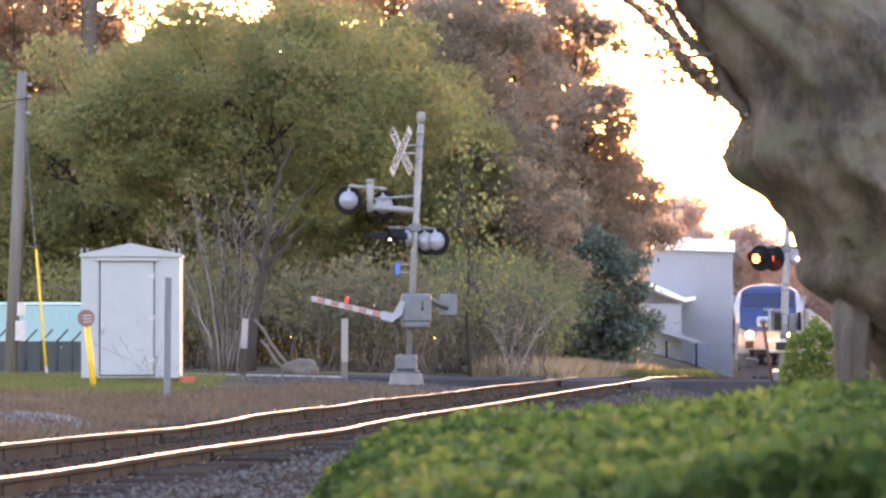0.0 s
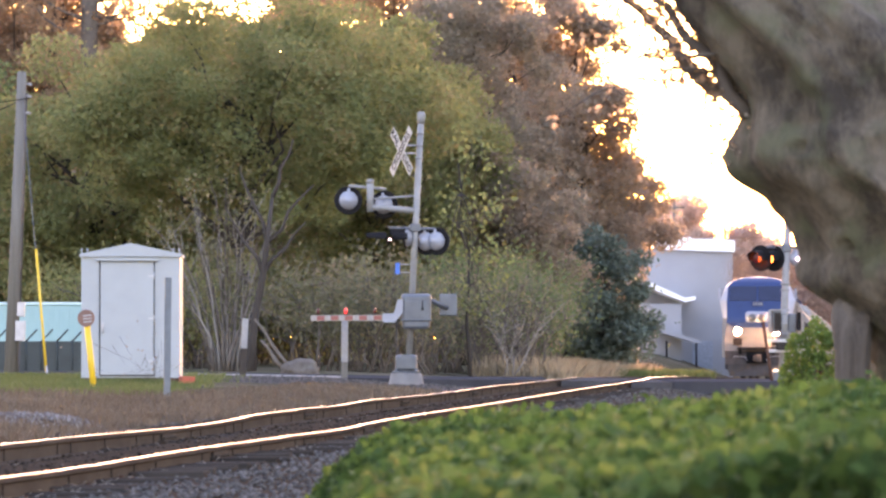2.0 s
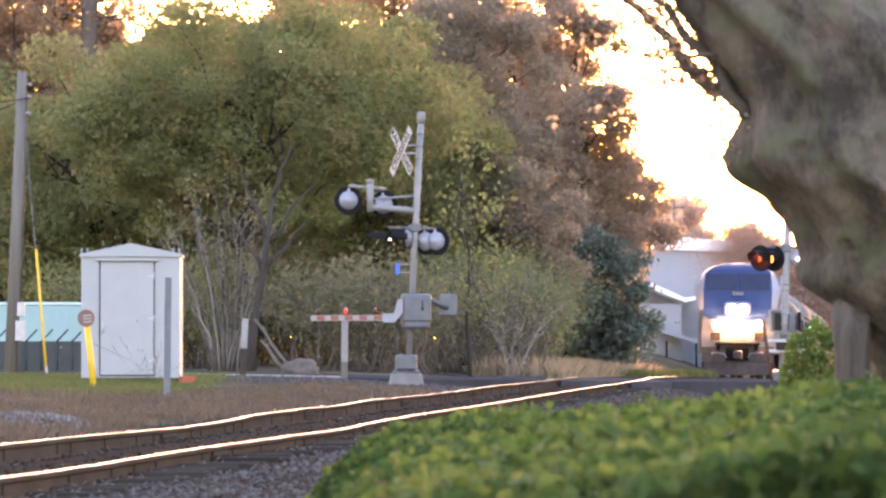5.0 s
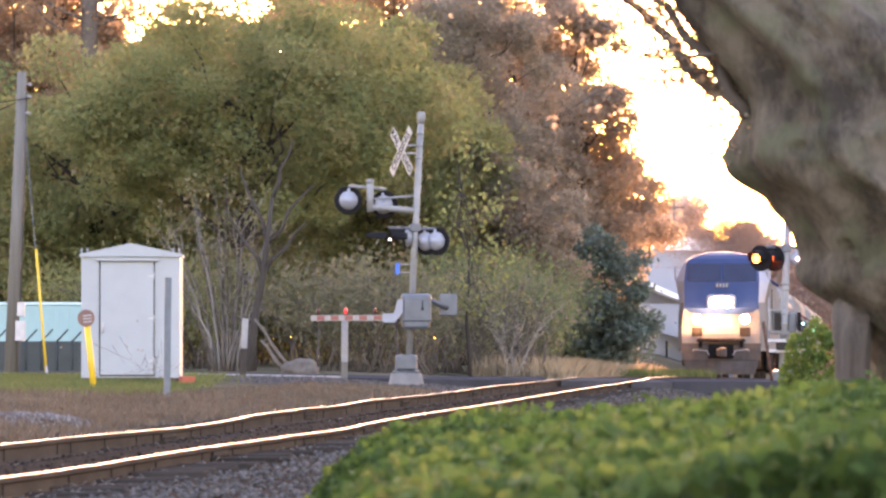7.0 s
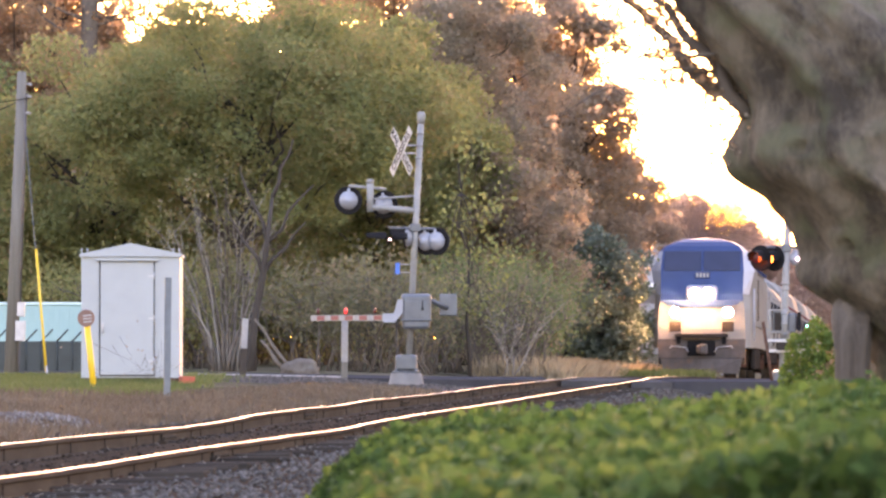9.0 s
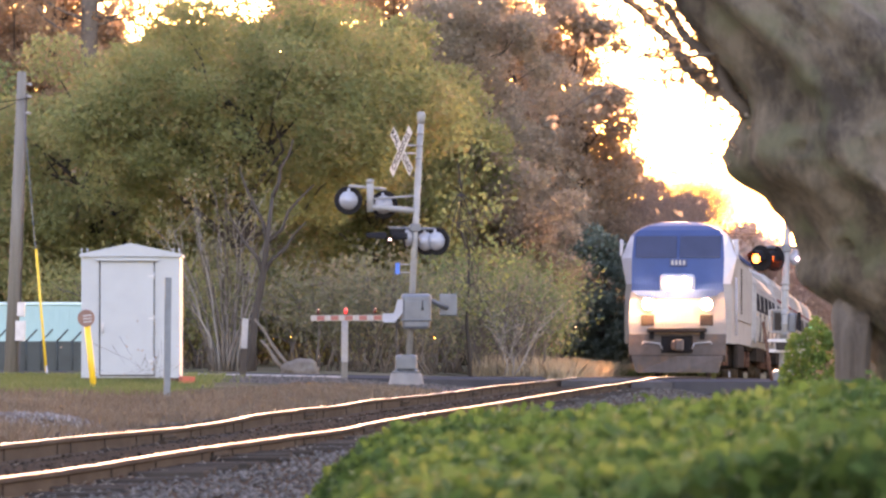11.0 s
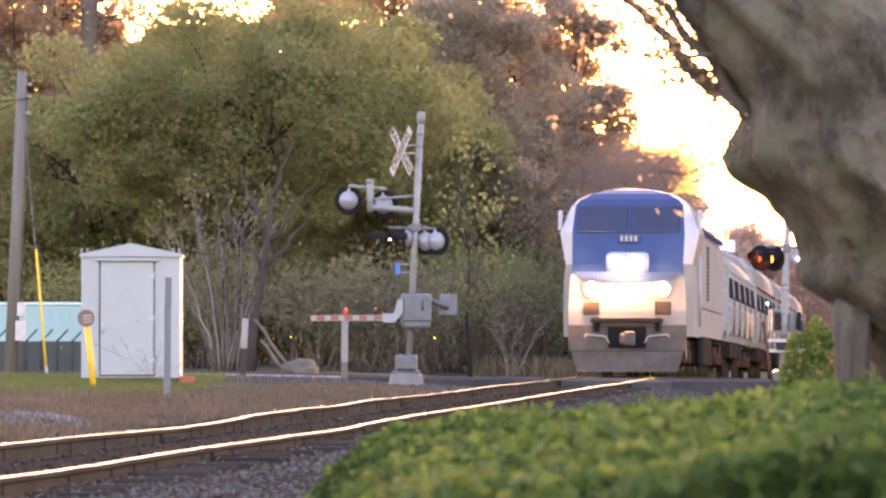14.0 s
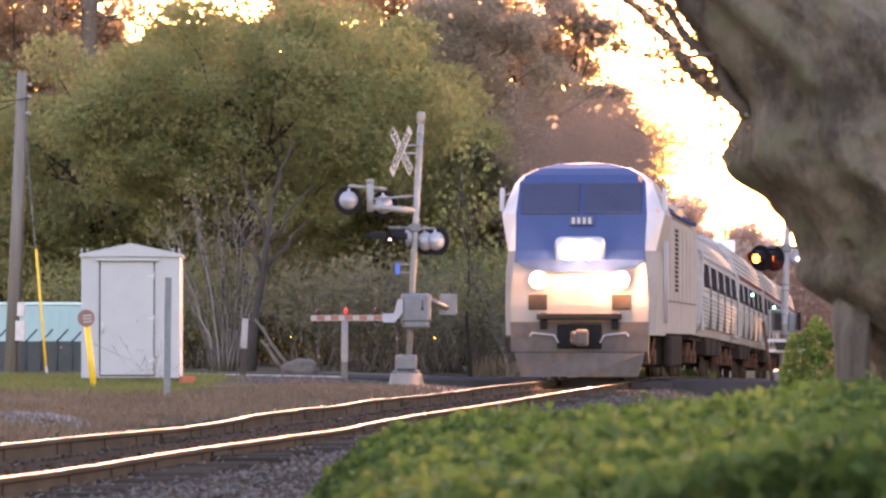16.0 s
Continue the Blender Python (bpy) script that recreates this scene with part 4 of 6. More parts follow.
def build_far_building():
    b = thing("warehouse", pose(0, 300, -1.5), "pale grey sided warehouse with white sheet roofs", "building")
    bm = bmesh.new()
    box(bm, (14.15, 6, 3.85), (5.9, 12, 7.7))
    part("wall", bm, WALL_GREY, b)
    bm = bmesh.new()
    prism(bm, [(12.6, 7.66), (17.2, 7.5), (17.2, 8.2), (14.6, 8.3), (14.58, 8.4), (12.6, 8.42)], -0.3, 12)
    part("roof", bm, ROOF_WHITE, b, "white sheet-metal roof")
    bm = bmesh.new()
    box(bm, (12.6, -3.0, 2.2), (2.4, 5.6, 4.4))
    part("annex_wall", bm, WALL_GREY, b)
    bm = bmesh.new()
    prism(bm, [(11.2, 6.0), (14.0, 4.75), (14.6, 4.85), (14.6, 4.65), (14.0, 4.5), (11.2, 5.6)], -6.0, -0.1)
    part("annex_roof", bm, ROOF_WHITE, b, "sloping white annex roof")
    bm = bmesh.new()
    prism(bm, [(12.4, 2.75), (14.6, 2.1), (14.9, 2.2), (12.4, 3.05)], -9.0, -5.5)
    part("porch_roof", bm, WALL_GREY, b)
    for x in (12.8, 14.5):
        bm = bmesh.new()
        box(bm, (x, -8.8, 1.1), (0.12, 0.12, 2.3))
        part("porch_post", bm, BLACK, b)
    bm = bmesh.new()
    box(bm, (15.3, -0.1, 1.2), (1.2, 0.1, 2.1))
    part("shutter_door", bm, material("grey_door", (0.3, 0.33, 0.37)), b)


# ---- trees and plants ----
def limb(bm, pts, radii, seg=8):
    rings = []
    for i, p in enumerate(pts):
        d = (pts[min(i + 1, len(pts) - 1)] - pts[max(i - 1, 0)]).normalized()
        q = d.to_track_quat('Z', 'Y')
        rings.append([p + q @ Vector((radii[i] * math.cos(2 * math.pi * k / seg), radii[i] * math.sin(2 * math.pi * k / seg), 0)) for k in range(seg)])
    loft(bm, rings, smooth=True)


def bent(a, b, rng, wob, n=5):
    a, b = Vector(a), Vector(b)
    w = (b - a).length * wob
    return [a.lerp(b, i / n) + Vector((rng.uniform(-w, w), rng.uniform(-w, w), rng.uniform(-w, w) * 0.5)) * (0 if i in (0, n) else 1) for i in range(n + 1)]


def build_tree(base, height, crown, leaf_mat, label, seed, leaves=30000, size=0.17, clumps=130, trunk_r=0.22, bottom=0.3, clump_r=0.75, group="trees", shape=1.0, name="tree", bark=None):
    """A tapered trunk with limbs and a crown of leaf clumps. crown: half-widths across, along and up."""
    rng, nr = random.Random(seed), np.random.default_rng(seed)
    t = thing(name, pose(*base), label, "tree", group)
    cx, cy, cz = crown
    mid = height - cz
    bm = bmesh.new()
    top = Vector((rng.uniform(-0.5, 0.5), 0, mid + cz * 0.5))
    trunk = bent((0, 0, -0.3), top, rng, 0.04, 7)
    limb(bm, trunk, [trunk_r * (1 - 0.8 * i / 7) for i in range(8)], 10)
    centres = []
    while len(centres) < clumps:
        p = Vector((rng.uniform(-1, 1), rng.uniform(-1, 1), rng.uniform(-1, 1)))
        l = p.length
        if l > 1 or l < 0.35 or p.z < -1 + bottom * 0.3:
            continue
        p *= (0.93 + 0.3 * noise.noise(p * 2.1 + Vector((seed, 0, 0))))
        centres.append(Vector((p.x * cx, p.y * cy, mid + p.z * cz)))
    for i, c in enumerate(centres):
        if i % 3 == 0:
            start = trunk[rng.randint(3, 6)]
            limb(bm, bent(start, c, rng, 0.08, 4), [trunk_r * 0.3, trunk_r * 0.22, trunk_r * 0.15, trunk_r * 0.08, 0.012], 6)
    part("trunk", bm, bark or BARK, t, "dark trunk and limbs")
    per = leaves // clumps
    pts = []
    for c in centres:
        r = clump_r * rng.uniform(0.5, 1.3)
        k = int(per * (r / clump_r) ** 1.5)
        d = nr.normal(size=(k, 3))
        d /= np.linalg.norm(d, axis=1)[:, None]
        rad = nr.uniform(0.25, 1.0, k) ** 0.6
        stray = nr.random(k) < 0.12
        rad[stray] *= nr.uniform(1.0, 1.7, stray.sum())
        pts.append(np.array(c) + d * (rad * r)[:, None] * np.array([1, 1, 0.7]))
    pts = np.concatenate(pts)
    pts = pts[pts[:, 2] > -base[2] + 0.05]
    v, f = leaf_arrays(pts, size, nr)
    mesh_from("crown", v, f, leaf_mat, t)
    return t


def build_thicket(name, x0, x1, y, z, height, seed, stems, twig_mat, leaf_mat, leaves, label, size=0.11, depth=1.6):
    """A tangle of bare stems with sparse leaves."""
    rng, nr = random.Random(seed), np.random.default_rng(seed)
    t = thing(name, pose((x0 + x1) / 2, y, z), label, "bush", "undergrowth")
    bm = bmesh.new()
    w = (x1 - x0) / 2
    ends = []
    for i in range(stems):
        a = Vector((rng.uniform(-w, w), rng.uniform(-depth, depth), -0.1))
        h = height * rng.uniform(0.45, 1.05)
        b = a + Vector((rng.gauss(0, 0.28) * h, rng.gauss(0, 0.2) * h, h))
        pts = bent(a, b, rng, 0.06, 5)
        r = rng.uniform(0.012, 0.035) * min(1.0, height / 2.4)
        limb(bm, pts, [r, r * 0.85, r * 0.7, r * 0.5, r * 0.35, 0.005], 5)
        for j in (2, 3, 4, 4):
            e = pts[j] + Vector((rng.gauss(0, 0.45), rng.gauss(0, 0.4), rng.uniform(0.1, 0.8)))
            limb(bm, bent(pts[j], e, rng, 0.08, 2), [r * 0.5, r * 0.3, 0.004], 4)
            ends.append(e)
    part("tangle", bm, twig_mat, t)["kind"] = "stuff"
    if leaves:
        c = np.array([tuple(ends[i]) for i in nr.integers(0, len(ends), leaves)]) + nr.normal(size=(leaves, 3)) * np.array([0.3, 0.3, 0.32])
        c = c[c[:, 2] > 0.05]
        v, f = leaf_arrays(c, size, nr)
        mesh_from("leaves", v, f, leaf_mat, t)
    return t


def build_grass(name, n, place, mat, label, hmin, hmax, seed, wide=0.012):
    """Blades of grass strewn by place(rng), which gives x, y."""
    nr = np.random.default_rng(seed)
    xy = place(nr, n)
    z = np.array([ground_z(x, y) for x, y in xy])
    c = np.column_stack([xy, z - 0.02])
    h = nr.uniform(hmin, hmax, len(c))
    lean = nr.normal(size=(len(c), 2)) * 0.35
    a = nr.uniform(0, math.pi, len(c))
    s = np.column_stack([np.cos(a), np.sin(a), np.zeros(len(c))]) * wide
    tip = c + np.column_stack([lean * h[:, None], h])
    mid = c + np.column_stack([lean * h[:, None] * 0.35, h * 0.55])
    v = np.stack([c - s, c + s, mid + s * 0.7, tip, mid - s * 0.7], 1).reshape(-1, 3)
    f = np.arange(5 * len(c)).reshape(-1, 5)
    ob = mesh_from(name, v, f, mat)
    tagged(ob, label, "grass", kind="stuff")


def build_stones():
    nr = np.random.default_rng(8)
    n = 21000
    y = 32 + 75 * nr.random(n) ** 1.6
    u = np.where(nr.random(n) < 0.8, 0.9 + 2.4 * nr.random(n) ** 0.6, nr.uniform(-2.2, 0.66, n))
    # gravel apron between the signal and the track
    y[-2600:], u[-2600:] = nr.uniform(96, 106.2, 2600), nr.uniform(-8.0, -2.0, 2600)
    ico = [(0, 0, 1), (0.9, 0, 0.1), (0.2, 0.85, -0.1), (-0.8, 0.4, 0.15), (-0.6, -0.7, 0), (0.4, -0.85, 0.1), (0, 0, -0.8)]
    fac = [(0, 1, 2), (0, 2, 3), (0, 3, 4), (0, 4, 5), (0, 5, 1), (6, 2, 1), (6, 3, 2), (6, 4, 3), (6, 5, 4), (6, 1, 5)]
    vs, clods = [], []
    ico = np.array(ico)
    for i in range(n):
        x = 0.0918 * y[i] - 6.65 + u[i]
        r = nr.uniform(0.012, 0.030)
        p = (ico + nr.normal(size=ico.shape) * 0.18) * np.array([r, r * nr.uniform(0.7, 1.3), r * 0.75])
        a = nr.uniform(0, 6.28)
        p = p @ np.array([[math.cos(a), -math.sin(a), 0], [math.sin(a), math.cos(a), 0], [0, 0, 1]])
        (clods if abs(u[i]) < 0.68 else vs).append(p + np.array([x, y[i], ground_z(x, y[i]) + (0.05 if abs(u[i]) < 0.68 else 0.02) + r * 0.35]))
    fs = [np.array(fac) + 7 * i for i in range(len(vs))]
    cf = [np.array(fac) + 7 * i for i in range(len(clods))]
    tagged(mesh_from("dirt_clods", np.concatenate(clods), np.concatenate(cf), material("brown_dirt_clods", (0.085, 0.064, 0.048), (0.04, 0.031, 0.024), 8, 0.95, bump=0.3, island=True, gloss=0.0)), "brown dirt clods and bark between the rails", "dirt", kind="stuff")
    ob = mesh_from("ballast_stones", np.concatenate(vs), np.concatenate(fs), STONE)
    tagged(ob, "loose grey crushed ballast stones", "stones", kind="stuff")


def build_hedge():
    """A clipped leafy hedge close by, its top rising away to one side."""
    nr = np.random.default_rng(3)
    h = thing("hedge", pose(0, 0, 0), "glossy green leafy hedge", "hedge")
    n = 115000
    x = nr.uniform(-0.8, 2.6, n)
    y = nr.uniform(12.5, 26.0, n)
    top = np.interp(x * 20 / y, [-0.60, -0.54, -0.46, -0.34, -0.18, 0.04, 0.48, 0.92, 1.48, 2.6], [-0.3, 0.03, 0.17, 0.31, 0.395, 0.435, 0.495, 0.55, 0.60, 0.66])
    top = top + 0.05 * np.sin(x * 5.1 + y) * np.cos(y * 1.7 + x * 2) + nr.normal(size=n) * 0.02
    z = top - np.abs(nr.normal(size=n)) * 0.12
    low = nr.random(n) < 0.2
    z[low] = nr.uniform(-0.4, 1, low.sum()) * (top[low] + 0.4) * 0.7 - 0.2
    y[low] = 12.5 + np.abs(nr.normal(size=low.sum())) * 0.2
    z = np.minimum(z, top)
    v, f = leaf_arrays(np.column_stack([x, y, z]), 0.062, nr, 0.1, 0.72)
    mesh_from("foliage", v, f, LEAF_HEDGE, h)
    rng = random.Random(4)
    bm = bmesh.new()
    for i in range(160):
        a = Vector((rng.uniform(-0.4, 2.5), rng.uniform(13.5, 25.5), -0.95))
        b = a + Vector((rng.gauss(0, 0.12), rng.gauss(0, 0.12), 1.05))
        limb(bm, bent(a, b, rng, 0.05, 3), [0.014, 0.011, 0.008, 0.004], 5)
    part("tangle", bm, TWIG, h)["kind"] = "stuff"
    b = thing("shrub", pose(4.46, 60, -0.3), "rounded green shrub beside the oak trunk", "bush")
    c = nr.normal(size=(9000, 3))
    c /= np.linalg.norm(c, axis=1)[:, None]
    c *= (nr.uniform(0.5, 1.0, 9000) ** 0.4 * (1 + 0.15 * np.sin(c[:, 0] * 7) * np.cos(c[:, 2] * 9)))[:, None]
    c = c * np.array([0.56, 0.5, 0.85]) + np.array([0.05, 0, 0.52])
    v, f = leaf_arrays(c, 0.055, nr, 0.1, 0.6)
    mesh_from("foliage", v, f, LEAF_SHRUB, b)
    bm = bmesh.new()
    for i in range(14):
        limb(bm, bent((rng.uniform(-0.15, 0.15), rng.uniform(-0.15, 0.15), -0.3), (rng.uniform(-0.3, 0.4), rng.uniform(-0.3, 0.3), 0.9), rng, 0.06, 3), [0.02, 0.015, 0.01, 0.005], 5)
    part("tangle", bm, TWIG, b)["kind"] = "stuff"


KNOTS = [(262, 2.36, 0.045), (285, 2.18, 0.04), (236, 1.98, 0.06), (250, 2.72, 0.04), (228, 1.42, 0.06), (275, 1.72, 0.045), (256, 1.3, 0.04), (270, 2.05, 0.035)]   # angle, height, size


def build_oak():
    """A leaning old trunk close by, with burls and deep furrows."""
    t = thing("oak_tree", pose(0, 30, 0), "old gnarled lichened oak trunk leaning over the hedge", "tree")
    # height, near side, half-width
    near = [(-1.0, 2.60, 0.60), (0.48, 2.58, 0.56), (0.9, 2.52, 0.52), (1.02, 2.38, 0.54), (1.09, 2.30, 0.58), (1.15, 2.19, 0.60), (1.22, 2.13, 0.63), (1.29, 2.13, 0.64), (1.38, 2.17, 0.66), (1.55, 2.08, 0.72), (1.71, 1.93, 0.77), (1.81, 1.76, 0.80), (1.91, 1.69, 0.80), (2.05, 1.69, 0.78), (2.15, 1.75, 0.74), (2.28, 1.78, 0.72), (2.38, 1.71, 0.72), (2.55, 1.58, 0.72), (2.71, 1.46, 0.70), (2.88, 1.35, 0.66), (3.4, 1.05, 0.55), (4.2, 0.8, 0.4)]
    st = [(z, a + r, r) for z, a, r in near]
    bm = bmesh.new()
    seg = 90
    zs = np.linspace(-1.0, 4.2, 150)
    rings = []
    for z in zs:
        c = float(np.interp(z, [s[0] for s in st], [s[1] for s in st]))
        r = float(np.interp(z, [s[0] for s in st], [s[2] for s in st]))
        ring = []
        for k in range(seg):
            a = 2 * math.pi * k / seg
            d = Vector((math.cos(a), math.sin(a), 0))
            q = d * r + Vector((c * 0.4, 0, z))
            twist = Vector((math.cos(a + z * 0.5) * 2.4, math.sin(a + z * 0.5) * 2.4, z * 0.7))
            rr = r * (1 + 0.05 * noise.noise(twist) + 0.04 * noise.noise(q * 3.2)) + 0.10 * (abs(noise.noise(twist * 2.2)) - 0.2) + 0.04 * (abs(noise.noise(twist * 5.5)) - 0.2) + 0.012 * noise.noise(q * 11)
            rr += 0.012 * noise.noise(q * 24) + 0.030 * math.sin(a * 9 + z * 2.6 + 2.5 * noise.noise((math.cos(a), math.sin(a), z * 0.8)))
            for ka, kz, ks in KNOTS:
                g = math.hypot((a - radians(ka)) * r, z - kz) / ks
                if g < 3:
                    rr += ks * (0.75 * math.exp(-((g - 1.0) / 0.45) ** 2) - 0.8 * math.exp(-(g / 0.5) ** 2))
            ring.append(Vector((c + math.cos(a) * rr, math.sin(a) * rr, z)))
        rings.append(ring)
    loft(bm, rings, smooth=True)
    part("trunk", bm, OAK_BARK, t)
    # a slimmer stem standing before the bole, parted from it by a dark cleft
    bm = bmesh.new()
    rings = []
    for z in np.linspace(-1.0, 1.3, 60):
        cx = 2.41 - 0.02 * math.sin(z * 2.5) + 0.10 * smooth(0.95, 1.3, z)
        rr = 0.096 + 0.03 * smooth(0.2, -0.8, z) + 0.05 * smooth(0.75, 1.2, z)
        rings.append([Vector((cx, -0.30 + 0.2 * smooth(0.8, 1.3, z), z)) + Vector((math.cos(a), math.sin(a), 0)) * rr * (1 + 0.10 * noise.noise((math.cos(a) * 1.6, math.sin(a) * 1.6, z * 0.9)) + 0.08 * math.sin(6 * a + 0.8 * z) + 0.03 * math.sin(13 * a)) for a in [2 * math.pi * k / 48 for k in range(48)]])
    loft(bm, rings, smooth=True)
    part("side_stem", bm, STEM_BARK, t, "pale streaked side stem")
    rng = random.Random(21)
    nr = np.random.default_rng(21)
    leaves = []
    bm = bmesh.new()
    for i in range(44):
        z = rng.uniform(1.95, 3.3)
        c = float(np.interp(z, [s[0] for s in st], [s[1] for s in st])) - 0.3
        a = Vector((c, rng.uniform(-0.2, 0.6), z))
        b = a + Vector((rng.uniform(-1.1, -0.45), rng.uniform(-0.4, 0.8), rng.uniform(-0.35, 0.6)))
        pts = bent(a, b, rng, 0.1, 5)
        limb(bm, pts, [0.018, 0.014, 0.011, 0.007, 0.005, 0.003], 5)
        for j in (2, 3, 4, 5):
            e = pts[j] + Vector((rng.gauss(-0.1, 0.15), rng.gauss(0, 0.15), rng.gauss(0, 0.15)))
            limb(bm, bent(pts[j], e, rng, 0.1, 2), [0.005, 0.004, 0.002], 4)
            for _ in range(rng.randint(1, 6)):
                leaves.append(e + Vector((rng.gauss(0, 0.05), rng.gauss(0, 0.05), rng.gauss(0, 0.05))))
    for a, b in (((1.80, -0.1, 2.2), (1.12, 0.1, 3.05)), ((1.64, 0.2, 2.33), (1.02, 0.3, 2.98))):
        pts = bent(a, b, rng, 0.05, 8)
        limb(bm, pts, [0.05, 0.046, 0.042, 0.038, 0.034, 0.03, 0.026, 0.022, 0.018], 7)
        for q in pts:
            for _ in range(26):
                leaves.append(q + Vector((rng.gauss(-0.05, 0.10), rng.gauss(0, 0.10), rng.gauss(-0.03, 0.10))))
    part("twig_mass", bm, TWIG, t, "thin bare branches")["kind"] = "stuff"
    v, f = leaf_arrays(np.array([tuple(p) for p in leaves]), 0.05, nr)
    mesh_from("leaves", v, f, LEAF_BROWN, t)


def build_stem_fan(base, stems, seed, label):
    """Many bare stems that spread and arch from one root."""
    rng, nr = random.Random(seed), np.random.default_rng(seed)
    t = thing("bare_shrub", pose(*base), label, "bush", "undergrowth")
    ends = []
    for i in range(stems):
        k = (i + 0.5) / stems * 2 - 1
        bm = bmesh.new()
        a = Vector((k * 0.32 + rng.gauss(0, 0.06), rng.uniform(-0.3, 0.3), -0.1))
        h = rng.uniform(2.4, 4.6) * (1 - 0.15 * abs(k))
        out = k * rng.uniform(0.7, 1.5) - 0.25
        pts = [a + Vector((out * (j / 7) ** 1.6 + rng.gauss(0, 0.03), rng.gauss(0, 0.05), h * (j / 7))) for j in range(8)]
        r = rng.uniform(0.018, 0.042)
        limb(bm, pts, [r * (1 - 0.11 * j) for j in range(8)], 6)
        for j in (3, 4, 5, 6, 7):
            e = pts[j] + Vector((rng.gauss(out * 0.2, 0.25), rng.gauss(0, 0.2), rng.uniform(0.25, 0.8)))
            limb(bm, bent(pts[j], e, rng, 0.07, 3), [r * 0.4, r * 0.3, r * 0.2, 0.003], 4)
            ends.append(e)
        part("stem", bm, PALE_TWIG if rng.random() < 0.45 else TWIG, t)
    c = np.array([tuple(ends[i]) for i in nr.integers(0, len(ends), 1500)]) + nr.normal(size=(1500, 3)) * np.array([0.25, 0.25, 0.3])
    v, f = leaf_arrays(c[c[:, 2] > 0.2], 0.10, nr)
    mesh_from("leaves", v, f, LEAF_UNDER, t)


def build_leaning_trunk():
    """A dark trunk with spreading limbs under the broad crown, and a fallen bough at its foot."""
    rng = random.Random(91)
    t = thing("bare_tree", pose(-4.62, 122.5, 0.1), "dark leaning trunk forking under the broad crown", "tree", "trees")
    bm = bmesh.new()
    stem = [Vector(p) for p in ((0, 0, -0.2), (0.03, 0, 0.7), (0.12, 0, 1.5), (0.28, 0, 2.3), (0.38, 0, 3.1), (0.5, 0.2, 4.2))]
    limb(bm, stem, [0.13, 0.105, 0.095, 0.085, 0.07, 0.04], 10)
    for j, e in ((3, (1.3, 0.3, 3.6)), (3, (-0.6, 0.3, 3.9)), (4, (1.5, 0.2, 4.5)), (4, (-0.3, 0.4, 4.9)), (5, (1.0, 0.3, 5.6))):
        pts = bent(stem[j], e, rng, 0.06, 4)
        limb(bm, pts, [0.06, 0.05, 0.04, 0.028, 0.015], 7)
    part("trunk", bm, BARK, t, "dark forked trunk")
    bm = bmesh.new()
    for a, b, r in (((0.1, -0.5, 1.25), (1.0, -0.8, 0.05), 0.05), ((0.25, -0.6, 0.75), (0.75, -0.7, 0.1), 0.065), ((-0.3, -0.4, 1.0), (-0.55, -0.6, 0.0), 0.03)):
        limb(bm, bent(a, b, rng, 0.05, 4), [r * 0.5, r * 0.7, r * 0.85, r, r], 7)
    ob = part("fallen_bough", bm, TWIG)
    ob.matrix_basis = pose(-4.6, 122.2, 0.1)
    tagged(ob, "grey-brown fallen boughs leaning at the tree's foot", "branch")


def build_bare_trunk():
    """A tall straight trunk that stands dark against the sky."""
    rng, nr = random.Random(45), np.random.default_rng(45)
    t = thing("tree", pose(-12.65, 181, 0), "tall tree with a thick straight trunk behind the others", "tree", "trees")
    bm = bmesh.new()
    stem = [Vector(p) for p in ((0, 0, -0.3), (0.05, 0, 5), (0.0, 0, 9), (0.06, 0, 12), (0.1, 0.1, 17), (0.3, 0.2, 21))]
    limb(bm, stem, [0.45, 0.38, 0.34, 0.31, 0.25, 0.1], 12)
    ends = []
    for i in range(16):
        a = stem[2].lerp(stem[5], rng.uniform(0.0, 1.0))
        b = a + Vector((rng.choice((-1, 1)) * rng.uniform(1.2, 3.0), rng.uniform(-1, 1), rng.uniform(0.2, 1.6)))
        pts = bent(a, b, rng, 0.1, 5)
        limb(bm, pts, [0.09, 0.07, 0.055, 0.04, 0.025, 0.01], 6)
        ends += pts[2:]
    part("trunk", bm, TWIG, t, "thick straight trunk with thin limbs")
    c = np.array([tuple(ends[i]) for i in nr.integers(0, len(ends), 4200)]) + nr.normal(size=(4200, 3)) * np.array([0.5, 0.5, 0.45])
    v, f = leaf_arrays(c, 0.17, nr)
    mesh_from("crown", v, f, LEAF_RUST, t)


